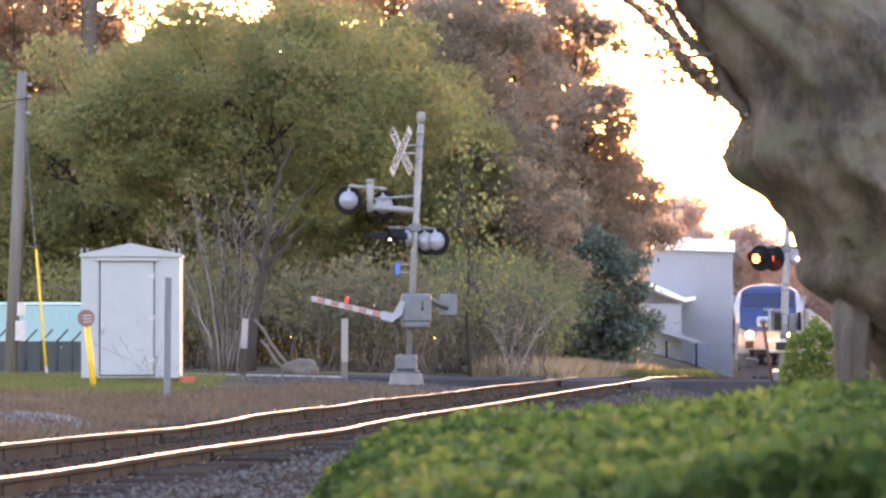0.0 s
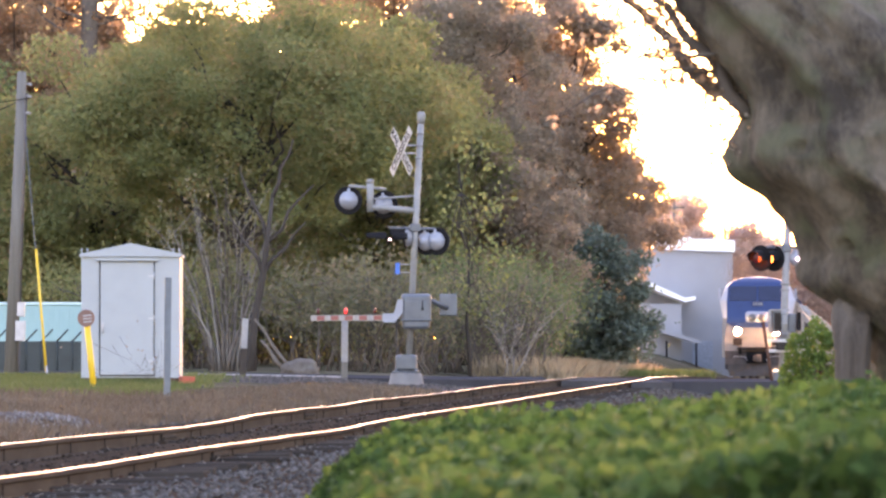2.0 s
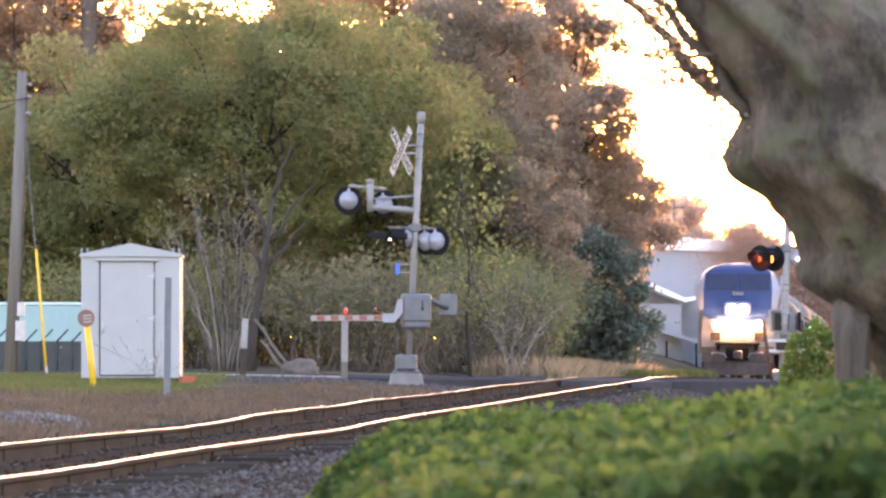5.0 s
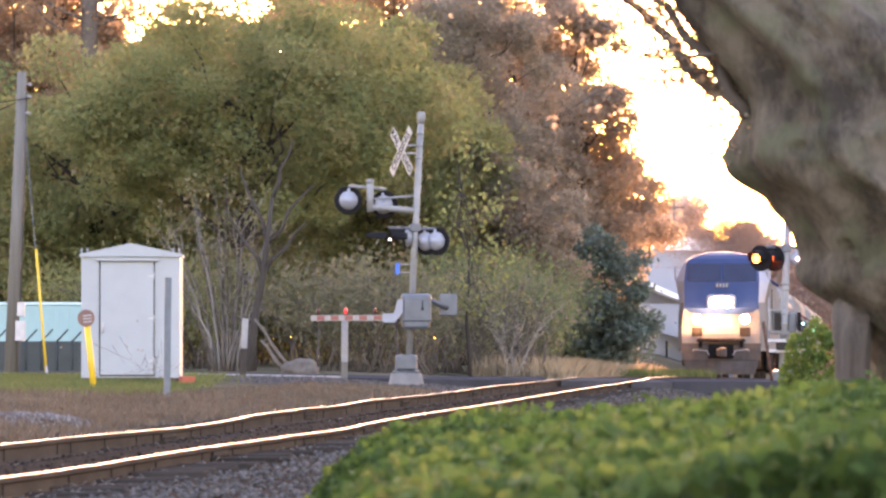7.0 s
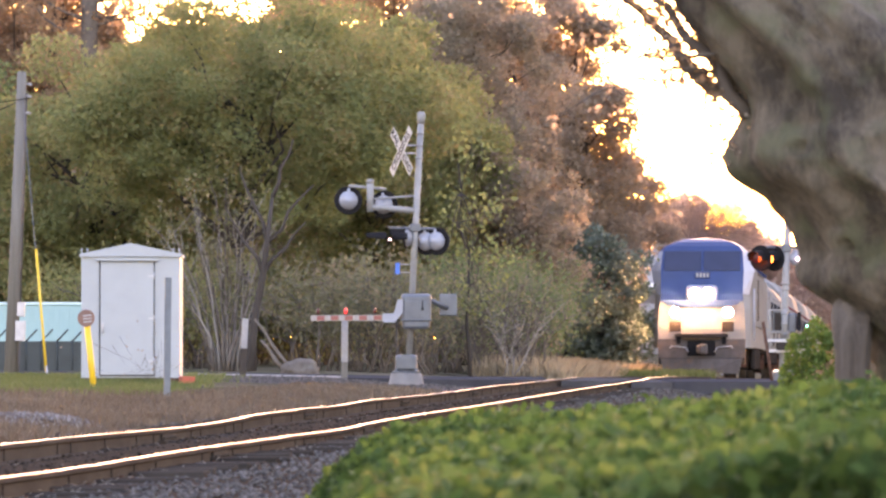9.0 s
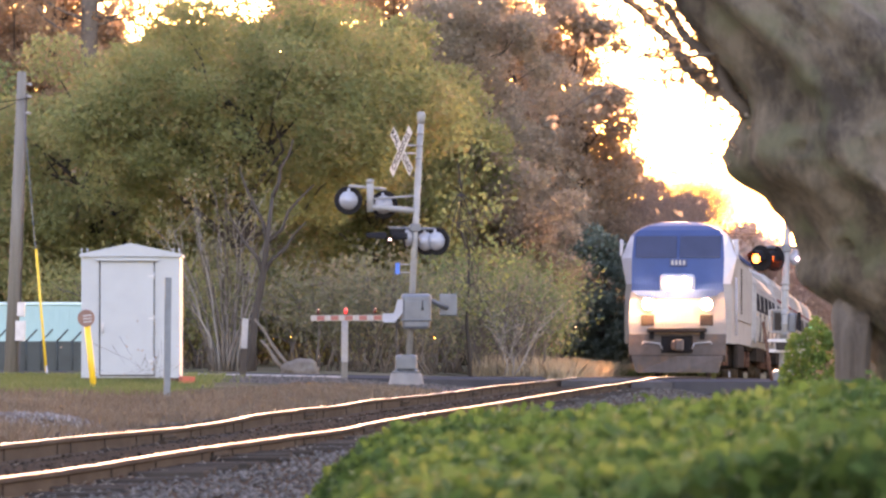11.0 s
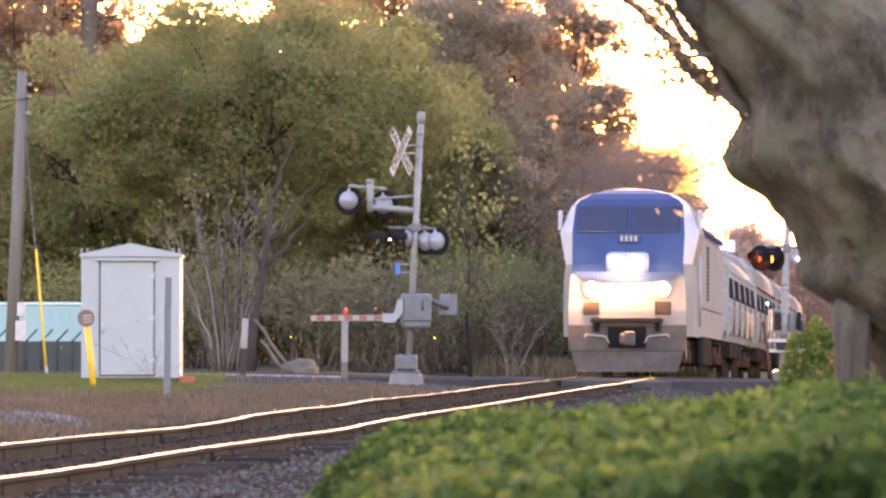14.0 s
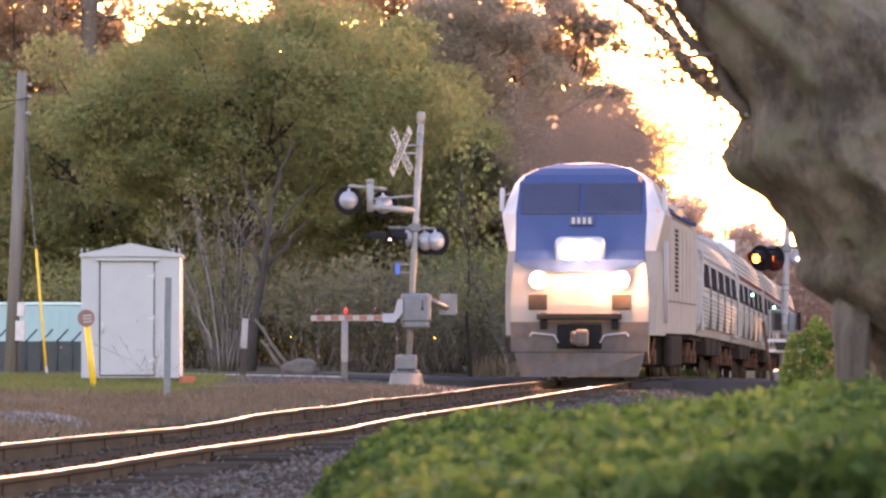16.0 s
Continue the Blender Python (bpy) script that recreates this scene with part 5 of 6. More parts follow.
def build_woods():
    big = "broad olive-green tree with a dense rounded crown"
    tall = "tall bronze-leaved tree in the wood's edge"
    build_tree((-5.3, 138, 0.1), 10.0, (5.4, 3.5, 3.4), LEAF_OLIVE, big, 11, 85000, 0.14, 120, 0.26, 0.0, 1.05)
    build_tree((-10.0, 146, 0.1), 9.7, (4.2, 3.2, 4.4), LEAF_OLIVE, big, 12, 64000, 0.15, 90, 0.24, 0.0, 1.05)
    build_tree((-1.9, 147, 0.1), 10.2, (3.6, 3.0, 4.3), LEAF_OLIVE, big, 13, 64000, 0.15, 90, 0.24, 0.0, 1.0)
    build_tree((0.8, 160, 0.1), 12.5, (3.2, 3.0, 6.0), LEAF_MIX, tall, 14, 75000, 0.14, 150, 0.25, 0.0, 0.8)
    build_tree((4.1, 173, 0.0), 13.2, (3.0, 3.0, 5.6), LEAF_BROWN, tall, 15, 75000, 0.14, 150, 0.25, 0.0, 0.7)
    build_tree((6.0, 178, -0.2), 7.4, (2.1, 2.5, 1.9), LEAF_BROWN, "brown-leaved tree at the wood's edge", 16, 40000, 0.13, 90, 0.2, 0.0, 0.65)
    build_tree((4.7, 173, 0.0), 13.4, (1.7, 1.8, 5.2), LEAF_RUST, "sparse rusty tree at the wood's edge", 25, 8500, 0.13, 60, 0.10, 0.0, 0.95)
    build_tree((-7.4, 153, 0.1), 10.6, (2.8, 2.5, 4.6), LEAF_OLIVE, big, 20, 34000, 0.16, 70, 0.22, 0.0, 0.95)
    build_tree((-15.5, 150, 0.1), 10.5, (4.0, 3.0, 4.8), LEAF_DEEP, big, 19, 30000, 0.18, 100, 0.24, 0.0, 0.85)
    back = "tall autumn tree standing behind the others"
    for i, (x, y, h, r) in enumerate(((-17.3, 186, 19.0, 3.0), (-13.7, 190, 19.0, 2.4), (-10.9, 205, 14.3, 2.8), (-8.3, 200, 13.2, 2.6), (-15.6, 193, 18.0, 2.6), (-5.0, 208, 19.5, 3.3), (-1.8, 196, 19.5, 3.4), (1.0, 205, 19.5, 3.2), (3.2, 198, 16.0, 2.4))):
        build_tree((x, y, 0), h, (r, r, h * 0.44), LEAF_RUST, back, 30 + i, 85000 if i in (2, 3) else 40000, 0.19, 130, 0.3, 0.0, 0.85)
    build_bare_trunk()
    under = "dense dark understorey tree filling the wood"
    for i in range(9):
        x = -17.5 + i * 2.75
        build_tree((x, 168 + (i % 3) * 3, 0), 7.2 - 0.45 * max(0, i - 5), (2.3, 1.6, 3.7), LEAF_OLIVE if i % 2 else LEAF_BROWN, under, 80 + i, 15000, 0.22, 70, 0.12, 0.0, 0.75, "understorey")
    build_tree((5.1, 163, -0.2), 4.6, (1.5, 1.4, 2.45), LEAF_DARK, "low dark evergreen tree near the track", 17, 24000, 0.14, 60, 0.1, 0.0, 0.6, "evergreens")
    build_tree((0.7, 128, 0.1), 6.7, (1.25, 1.0, 3.0), LEAF_YELLOW, "slim sapling with yellowing leaves behind the signal", 18, 900, 0.135, 80, 0.06, 0.0, 0.5, "saplings")
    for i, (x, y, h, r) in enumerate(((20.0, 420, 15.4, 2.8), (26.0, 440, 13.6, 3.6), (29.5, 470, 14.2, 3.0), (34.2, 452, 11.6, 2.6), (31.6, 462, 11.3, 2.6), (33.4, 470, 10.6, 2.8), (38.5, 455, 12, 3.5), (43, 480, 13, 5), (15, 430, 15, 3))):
        build_tree((x, y, -3), h, (r, r, h * 0.45), LEAF_FAR, "distant autumn tree with haze-tinted leaves", 50 + i, 30000, 0.36, 100, 0.3, 0.0, 1.2, "distant trees")
    # Unseen row, added to block the bright sky from the train's side.
    for i, (x, y, h) in enumerate(((21.5, 175, 12), (24.5, 205, 13), (28, 235, 12), (32, 268, 13), (37, 305, 13), (42, 345, 13))):
        build_tree((x, y, -0.5), h, (4.5, 5.5, h * 0.46), LEAF_OLIVE, "unseen tree added to keep sky glow off the train", 90 + i, 9000, 0.4, 80, 0.3, 0.0, 1.3, "trackside trees")
    bare = "tangled bare shrubs and saplings in the undergrowth"
    build_tree((2.2, 147, 0.0), 6.4, (1.9, 1.5, 3.2), LEAF_MIX, "low olive tree behind the bare shrubs", 24, 26000, 0.14, 80, 0.1, 0.0, 0.6, "understorey")
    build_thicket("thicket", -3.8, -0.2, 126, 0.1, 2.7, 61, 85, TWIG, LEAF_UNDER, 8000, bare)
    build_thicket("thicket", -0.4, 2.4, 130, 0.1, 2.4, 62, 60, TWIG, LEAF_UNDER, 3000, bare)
    build_thicket("thicket", -0.4, 2.6, 136, 0.1, 3.0, 66, 80, TWIG, LEAF_DEEP, 9000, bare)
    build_thicket("thicket", 1.0, 3.0, 140, 0.1, 2.4, 63, 60, TWIG, LEAF_DEEP, 6000, bare)
    build_stem_fan((-5.3, 124, 0.1), 34, 64, "fan of tall pale bare stems rising from one root")
    build_leaning_trunk()
    build_thicket("thicket", -8.4, -2.6, 152, 0.1, 3.0, 67, 110, TWIG, LEAF_OLIVE, 26000, bare, 0.17)
    build_thicket("thicket", -16.0, -8.0, 152, 0.1, 3.6, 68, 110, TWIG, LEAF_OLIVE, 26000, bare, 0.18)
    build_thicket("bare_shrub", 1.45, 1.75, 123, 0.1, 1.75, 70, 6, PALE_TWIG, LEAF_BROWN, 20, "pale bare shrub with spreading branches", 0.06, 0.2)
    build_thicket("weed_clump", -5.55, -4.95, 89.3, 0.12, 0.36, 69, 6, TWIG, LEAF_BROWN, 40, "thin dry weeds in front of the hut", 0.05, 0.15)
    build_thicket("thicket", -10.5, -6.0, 134, 0.1, 2.6, 65, 90, TWIG, LEAF_OLIVE, 12000, bare)


def build_far_woods():
    """The leafy depth of the wood behind its edge."""
    nr = np.random.default_rng(99)
    n = 75000
    x, y = nr.uniform(-24, 6.3, n), nr.uniform(182, 192, n)
    top = 7.6 + 3.2 * np.clip(-x / 4, 0, 1) + 1.2 * np.sin(x * 0.9) + 0.7 * np.sin(x * 2.3 + 1) - 2.4 * np.clip((x - 2.5) / 4, 0, 1) + 2.0 * np.clip((x + 11) / 2, 0, 1) * np.clip((1 - x) / 2, 0, 1)
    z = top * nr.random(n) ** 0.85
    # Leaves below 6.5 m take the darker tones that stand for shade.
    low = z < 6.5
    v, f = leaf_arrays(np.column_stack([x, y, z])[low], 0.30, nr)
    tagged(mesh_from("woodland", v, f, LEAF_UNDER), "lower depth of the wood, shade put into its leaf tones", "woods", kind="stuff")
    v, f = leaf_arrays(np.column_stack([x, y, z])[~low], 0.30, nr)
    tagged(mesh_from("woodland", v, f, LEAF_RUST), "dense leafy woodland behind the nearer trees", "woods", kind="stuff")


def build_hazy_ridge():
    """Far woods beyond the warehouse, and the pole that stands before them."""
    nr = np.random.default_rng(98)
    n = 120000
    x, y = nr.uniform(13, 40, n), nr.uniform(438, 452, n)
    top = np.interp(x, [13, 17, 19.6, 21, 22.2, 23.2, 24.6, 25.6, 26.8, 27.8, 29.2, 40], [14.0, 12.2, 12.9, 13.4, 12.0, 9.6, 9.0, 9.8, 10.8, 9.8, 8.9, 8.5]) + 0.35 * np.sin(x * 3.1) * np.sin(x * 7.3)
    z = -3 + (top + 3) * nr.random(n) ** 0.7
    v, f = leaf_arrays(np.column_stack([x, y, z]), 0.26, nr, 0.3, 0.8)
    # No haze in the air here; the washed-out leaf tones carry it.
    tagged(mesh_from("woodland", v, f, LEAF_FAR), "distant woods, haze put into their pinkish-brown leaves", "woods", kind="stuff")
    p = thing("utility_pole", pose(15.0, 330, -2.5), "distant wooden utility pole above the warehouse roof", "utility pole")
    bm = bmesh.new()
    rod(bm, (0, 0, -0.3), (0, 0, 12.6), 0.16, 0.1, 10)
    part("shaft", bm, POLE_WOOD, p)
    for z in (11.9, 10.2):
        bm = bmesh.new()
        box(bm, (0, -0.1, z), (1.3, 0.1, 0.12), bevel=0.01)
        part("crossarm", bm, POLE_WOOD, p)


def strip(y0, y1, u0, u1, power=1.0):
    def place(nr, n):
        y = y0 + (y1 - y0) * nr.random(n) ** power
        return np.column_stack([0.0918 * y - 6.65 + nr.uniform(u0, u1, n), y])
    return place


def build_verges():
    build_grass("dry_grass", 24000, strip(48, 97, -4.7, -2.2), DRY_GRASS, "dry brown grass along the track", 0.04, 0.15, 71)
    build_grass("dry_grass", 14000, strip(128, 178, -4.4, -1.9), STRAW, "tall dry grass beyond the crossing", 0.25, 0.7, 72, 0.02)
    build_grass("dry_grass", 9000, strip(48, 78, -9.0, -4.4), DRY_GRASS, "dry brown grass in front of the hut", 0.04, 0.14, 75)
    build_grass("green_grass", 30000, lambda nr, n: np.column_stack([-11 + 6.5 * nr.random(n) ** 0.9 + nr.normal(size=n) * 0.35, nr.uniform(77, 104, n) + nr.normal(size=n) * 1.5]), GREEN_GRASS, "short green grass round the hut", 0.05, 0.16, 73)
    build_grass("green_grass", 9000, lambda nr, n: np.column_stack([nr.uniform(1.5, 8, n), nr.uniform(150, 158, n)]), GREEN_GRASS, "green grass below the dark tree", 0.2, 0.5, 74, 0.02)


# ---- train ----
def slices(levels, y_back, keep):
    """The front end as horizontal slices: level, half-width of the face, of the side, how far back face and corner lie. keep picks strips."""
    bm = bmesh.new()
    rings = []
    for z, wf, ws, yf, yc in levels:
        rings.append([bm.verts.new(p) for p in ((-ws, y_back, z), (-ws, yc, z), (-wf, yf, z), (wf, yf, z), (ws, yc, z), (ws, y_back, z))])
    for j in range(len(rings) - 1):
        for i in range(5):
            if keep(i, levels[j][0]):
                bm.faces.new((rings[j][i], rings[j][i + 1], rings[j + 1][i + 1], rings[j + 1][i]))
    bmesh.ops.delete(bm, geom=[v for v in bm.verts if not v.link_faces], context='VERTS')
    bmesh.ops.recalc_face_normals(bm, faces=bm.faces[:])
    bmesh.ops.solidify(bm, geom=bm.faces[:], thickness=0.03)
    return bm


def bogie(parent, y, gauge=0.75, wheels=(-1.3, 1.3), r=0.5, name="truck"):
    bm = bmesh.new()
    for s in (-1, 1):
        box(bm, (s * 1.08, y, 0.62), (0.14, wheels[1] - wheels[0] + 1.2, 0.22), bevel=0.03)
        for k in wheels:
            box(bm, (s * 1.12, y + k, 0.5), (0.2, 0.34, 0.34), bevel=0.04)
            for q in (-0.3, 0.3):
                rod(bm, (s * 1.1, y + k + q, 0.55), (s * 1.1, y + k + q, 0.85), 0.07, seg=10)
        rod(bm, (s * 1.2, y - 0.5, 0.5), (s * 1.2, y + 0.5, 0.9), 0.05, seg=8)
    box(bm, (0, y, 0.62), (2.1, 0.5, 0.3), bevel=0.03)
    tr = part(name, bm, RUSTY, parent, "rust-brown truck frame")
    for k in wheels:
        bm = bmesh.new()
        rod(bm, (-0.75, y + k, r), (0.75, y + k, r), 0.09)
        for s in (-1, 1):
            turned(bm, (s * 0.69, y + k, r), (s, 0, 0), [(0, r + 0.025), (0.03, r + 0.025), (0.035, r), (0.13, r - 0.008), (0.135, r - 0.07), (0.1, r - 0.1), (0.1, 0.12), (0.14, 0.1)], 26)
        part("wheelset", bm, RAIL_RUST, tr, "steel wheels on an axle")


HEADLAMPS, DITCH = [], []


def build_loco():
    loco = thing("locomotive", pose(0, 0, 0), "blue and silver diesel passenger locomotive with lit headlights", "locomotive", "train")
    L, w = 21.0, 1.52

    def ring(y, w, zr, z0=1.0):
        return [(-w, y, z0), (w, y, z0), (w, y, zr - 0.95), (w - 0.08, y, zr - 0.6), (w - 0.34, y, zr - 0.22), (w - 0.85, y, zr - 0.05), (0, y, zr), (-w + 0.85, y, zr - 0.05), (-w + 0.34, y, zr - 0.22), (-w + 0.08, y, zr - 0.6), (-w, y, zr - 0.95)]
    bm = bmesh.new()
    loft(bm, [ring(4.3, w - 0.04, 4.22), ring(L - 0.5, w - 0.04, 4.22), ring(L, w - 0.16, 4.1)])
    part("carbody", bm, LOCO_SILVER, loco, "silver-grey carbody")
    levels = [(0.95, 1.36, 1.52, 0.02, 0.35), (1.55, 1.40, 1.53, 0.0, 0.36), (2.20, 1.36, 1.53, 0.05, 0.5), (2.42, 1.33, 1.52, 0.10, 0.6), (2.66, 1.31, 1.50, 0.18, 0.75), (3.42, 1.33, 1.66, 0.55, 1.15), (4.06, 1.28, 1.40, 1.0, 1.35), (4.22, 1.16, 1.25, 1.15, 1.45), (4.36, 0.90, 0.97, 1.35, 1.6), (4.46, 0.5, 0.55, 1.6, 1.75), (4.50, 0.05, 0.08, 2.0, 2.1)]
    part("cab_shell", slices(levels, 4.4, lambda i, z: i in (0, 4) or (i in (1, 3) and z < 2.6) or (i == 2 and z < 2.4)), LOCO_SILVER, loco, "silver-grey cab sides and lower nose")
    part("nose_panel", slices(levels, 4.4, lambda i, z: (i == 2 and z > 2.4) or (i in (1, 3) and z > 4.0)), LOCO_BLUE, loco, "deep blue nose panel")
    for side in (1, 3):
        part("nose_wedge", slices(levels, 4.4, lambda i, z: i == side and 2.6 < z < 4.0), LOCO_WHITE, loco, "white wedge stripe on the nose corner")
    # lower point of the blue panel
    bm = bmesh.new()
    prism(bm, [(-1.31, 2.47), (-1.12, 2.31), (-0.6, 2.24), (0.6, 2.24), (1.12, 2.31), (1.31, 2.47)], 0.03, 0.15)
    part("nose_chin", bm, LOCO_BLUE, loco)
    # windscreens, raked with the nose
    slope = math.atan2(0.45, 0.68)
    for s in (-1, 1):
        bm = bmesh.new()
        m = Matrix.Translation((s * 0.63, 0.745, 3.73)) @ Matrix.Rotation(-slope, 4, 'X')
        box(bm, (0, 0, 0), (1.18, 0.05, 0.76), m, 0.02)
        part("windscreen", bm, GLASS_DARK, loco, "dark raked windscreen pane")
    # number board with bars
    bm = bmesh.new()
    box(bm, (0.02, 0.42, 3.27), (0.5, 0.06, 0.19), bevel=0.01)
    nb = part("number_board", bm, LOCO_BLUE, loco)
    for k in range(4):
        bm = bmesh.new()
        box(bm, (-0.15 + k * 0.11, 0.385, 3.27), (0.06, 0.01, 0.13))
        part("lettering_bar", bm, SIGN_WHITE, nb)
    # headlights
    # Oversized white housing and proud domes, shaped to give a halo of glare.
    bm = bmesh.new()
    box(bm, (0, 0.20, 2.66), (1.02, 0.30, 0.56), bevel=0.12)
    hl = part("headlight_housing", bm, LOCO_WHITE, loco, "pale headlight housing, oversized to catch lamp light")
    for s in (-1, 1):
        bm = bmesh.new()
        dome = [(0, 0.165), (0.04, 0.155), (0.08, 0.12), (0.105, 0.05)]
        turned(bm, (0, 0.006, 0), (0, 1, 0), dome, 24, 1)
        turned(bm, (0, -0.006, 0), (0, -1, 0), dome, 24, 0)
        turned(bm, (0, -0.005, 0), (0, 1, 0), [(0, 0.1745), (0.01, 0.1745)], 24, 1)
        lamp = part("headlight", bm, [HEADLIGHT, LAMP_DARK], hl, "bright round headlight, dark until the train is near")
        lamp.matrix_basis = pose(s * 0.21, 0.0, 2.66)
        HEADLAMPS.append(lamp)
        bm = bmesh.new()
        ring_r = [(r * math.cos(a), r * math.sin(a)) for r in (0.175, 0.195) for a in [2 * math.pi * i / 24 for i in range(24)]]
        vs = [[bm.verts.new((s * 0.21 + x, y, 2.66 + z)) for x, z in ring_r] for y in (0.2, -0.02)]
        for i in range(24):
            j = (i + 1) % 24
            bm.faces.new((vs[0][i], vs[0][j], vs[1][j], vs[1][i]))
            bm.faces.new((vs[0][24 + j], vs[0][24 + i], vs[1][24 + i], vs[1][24 + j]))
            bm.faces.new((vs[1][i], vs[1][j], vs[1][24 + j], vs[1][24 + i]))
        part("bezel", bm, LOCO_WHITE, hl)
        dl = bmesh.new()
        turned(dl, (s * 0.84, 0.06, 2.07), (0, -1, 0), [(0, 0.2), (0.1, 0.2), (0.12, 0.18)], 20)
        dit = part("ditch_light", dl, LOCO_SILVER, loco)
        bm = bmesh.new()
        dome = [(0, 0.145), (0.035, 0.13), (0.06, 0.09), (0.075, 0.03)]
        turned(bm, (0, -0.001, 0), (0, -1, 0), dome, 20, 0)
        turned(bm, (0, 0.001, 0), (0, 1, 0), dome, 20, 1)
        lens = part("lens", bm, [HEADLIGHT, DITCH_DIM], dit, "bright ditch light that pulses as it comes")
        lens.matrix_basis = pose(s * 0.84, -0.075, 2.07)
        DITCH.append((lens, s < 0))
        bm = bmesh.new()
        box(bm, (s * 0.84, 0.0, 1.62), (0.38, 0.06, 0.32), bevel=0.015)
        part("step_recess", bm, LOCO_DARK, loco, "dark recessed step plate")
        bm = bmesh.new()
        box(bm, (s * 0.72, -0.06, 1.24), (0.14, 0.16, 0.34), bevel=0.02)
        part("hose_box", bm, BLACK, loco)
        bm = bmesh.new()
        pts = [(s * 0.42, -0.16, 0.80), (s * 0.5, -0.16, 0.95), (s * 0.95, -0.16, 1.0), (s * 1.0, -0.16, 0.93)]
        for a, b in zip(pts, pts[1:]):
            rod(bm, a, b, 0.018, seg=8)
        part("grab_iron", bm, SIGN_WHITE, loco, "white grab iron")
        # mirrors, side windows and doors
        bm = bmesh.new()
        box(bm, (s * 1.66, 1.25, 3.72), (0.10, 0.1, 0.48), Matrix(), 0.02)
        rod(bm, (s * 1.45, 1.3, 3.85), (s * 1.66, 1.27, 3.8), 0.015, seg=6)
        part("mirror", bm, LOCO_WHITE, loco, "pale wing mirror")
        bm = bmesh.new()
        box(bm, (s * 1.52, 2.2, 3.25), (0.05, 0.9, 0.62), bevel=0.02)
        part("side_window", bm, GLASS_DARK, loco)
        bm = bmesh.new()
        box(bm, (s * 1.50, 3.5, 2.4), (0.06, 0.72, 2.3), bevel=0.02)
        dr = part("cab_door", bm, LOCO_SILVER, loco)
        for k in (3.05, 3.98):
            bm = bmesh.new()
            rod(bm, (s * 1.57, k, 1.2), (s * 1.57, k, 2.9), 0.018, seg=8)
            part("handrail", bm, LOCO_WHITE, dr)
        bm = bmesh.new()
        box(bm, (s * 1.50, 12.3, 3.62), (0.05, 15.0, 0.10))
        part("side_band", bm, SIDE_BLUE, loco, "thin blue side band")
        for k in (5.4, 7.4, 9.4, 11.4, 13.4, 15.4, 17.4, 19.2):
            bm = bmesh.new()
            box(bm, (s * 1.495, k, 2.55), (0.05, 1.7, 1.7), bevel=0.015)
            pn = part("side_panel", bm, LOCO_SILVER, loco)
            if k == 9.4:
                bm = bmesh.new()
                for i in range(14):
                    box(bm, (s * 1.525, k, 1.95 + i * 0.1), (0.03, 1.1, 0.06))
                part("louvre", bm, LOCO_DARK, pn, "dark louvred grille")
        bm = bmesh.new()
        box(bm, (s * 1.38, 10.6, 0.62), (0.2, 5.2, 0.72), bevel=0.08)
        part("fuel_tank_side", bm, LOCO_DARK, loco)
    bm = bmesh.new()
    box(bm, (0, 10.6, 0.62), (2.6, 5.0, 0.7), bevel=0.08)
    box(bm, (0, 10.5, 1.02), (2.8, 20.5, 0.1))
    part("underframe", bm, LOCO_DARK, loco, "sooty dark underframe and tank")
    # pilot, anticlimber and coupler
    bm = bmesh.new()
    loft(bm, [[(-1.38, 0.2, 0.42), (1.38, 0.2, 0.42), (1.38, 0.5, 0.42), (-1.38, 0.5, 0.42)], [(-1.38, -0.02, 0.62), (1.38, -0.02, 0.62), (1.38, 0.4, 0.62), (-1.38, 0.4, 0.62)], [(-1.40, -0.02, 1.22), (1.40, -0.02, 1.22), (1.40, 0.4, 1.22), (-1.40, 0.4, 1.22)]])
    part("pilot", bm, LOCO_PILOT, loco, "grimy dark grey pilot")
    bm = bmesh.new()
    loft(bm, [[(-1.18, 0.0, 0.12), (0, -0.25, 0.12), (1.18, 0.0, 0.12), (1.18, 0.1, 0.12), (-1.18, 0.1, 0.12)], [(-1.32, -0.02, 0.60), (0, -0.16, 0.60), (1.32, -0.02, 0.60), (1.32, 0.1, 0.60), (-1.32, 0.1, 0.60)]])
    part("plough", bm, LOCO_PILOT, loco, "grey snow plough blade")
    bm = bmesh.new()
    box(bm, (0, -0.12, 1.33), (1.7, 0.26, 0.12), bevel=0.02)
    part("anticlimber", bm, LOCO_DARK, loco)
    bm = bmesh.new()
    box(bm, (0, -0.25, 0.9), (0.3, 0.6, 0.26), bevel=0.05)
    box(bm, (0.08, -0.52, 0.9), (0.26, 0.22, 0.34), bevel=0.06)
    part("coupler", bm, LOCO_PILOT, loco, "grimy knuckle coupler")
    bm = bmesh.new()
    box(bm, (0, -0.02, 0.93), (0.9, 0.1, 0.5), bevel=0.03)
    part("coupler_pocket", bm, BLACK, loco)
    for x, y, z in ((-0.75, 2.6, 4.38), (-0.5, 2.2, 4.42), (-0.1, 2.4, 4.46), (0.3, 2.1, 4.43), (0.75, 2.7, 4.36)):
        bm = bmesh.new()
        turned(bm, (x, y, z - 0.03), (0, 0, 1), [(0, 0.05), (0.04, 0.05), (0.05, 0.02), (0.12, 0.02)], 10)
        part("antenna", bm, BLACK, loco)
    bm = bmesh.new()
    for i in range(3):
        turned(bm, (0.86, 3.1 + i * 0.1, 4.28 + 0.04 * i), (0, -1, 0), [(0, 0.02), (0.25, 0.03), (0.34, 0.07)], 12)
    part("horn", bm, GALV, loco, "cluster of air horns")
    for k in (6.2, 8.6, 13.0, 16.0, 18.5):
        bm = bmesh.new()
        box(bm, (0, k, 4.24), (1.7, 1.6, 0.14), bevel=0.04)
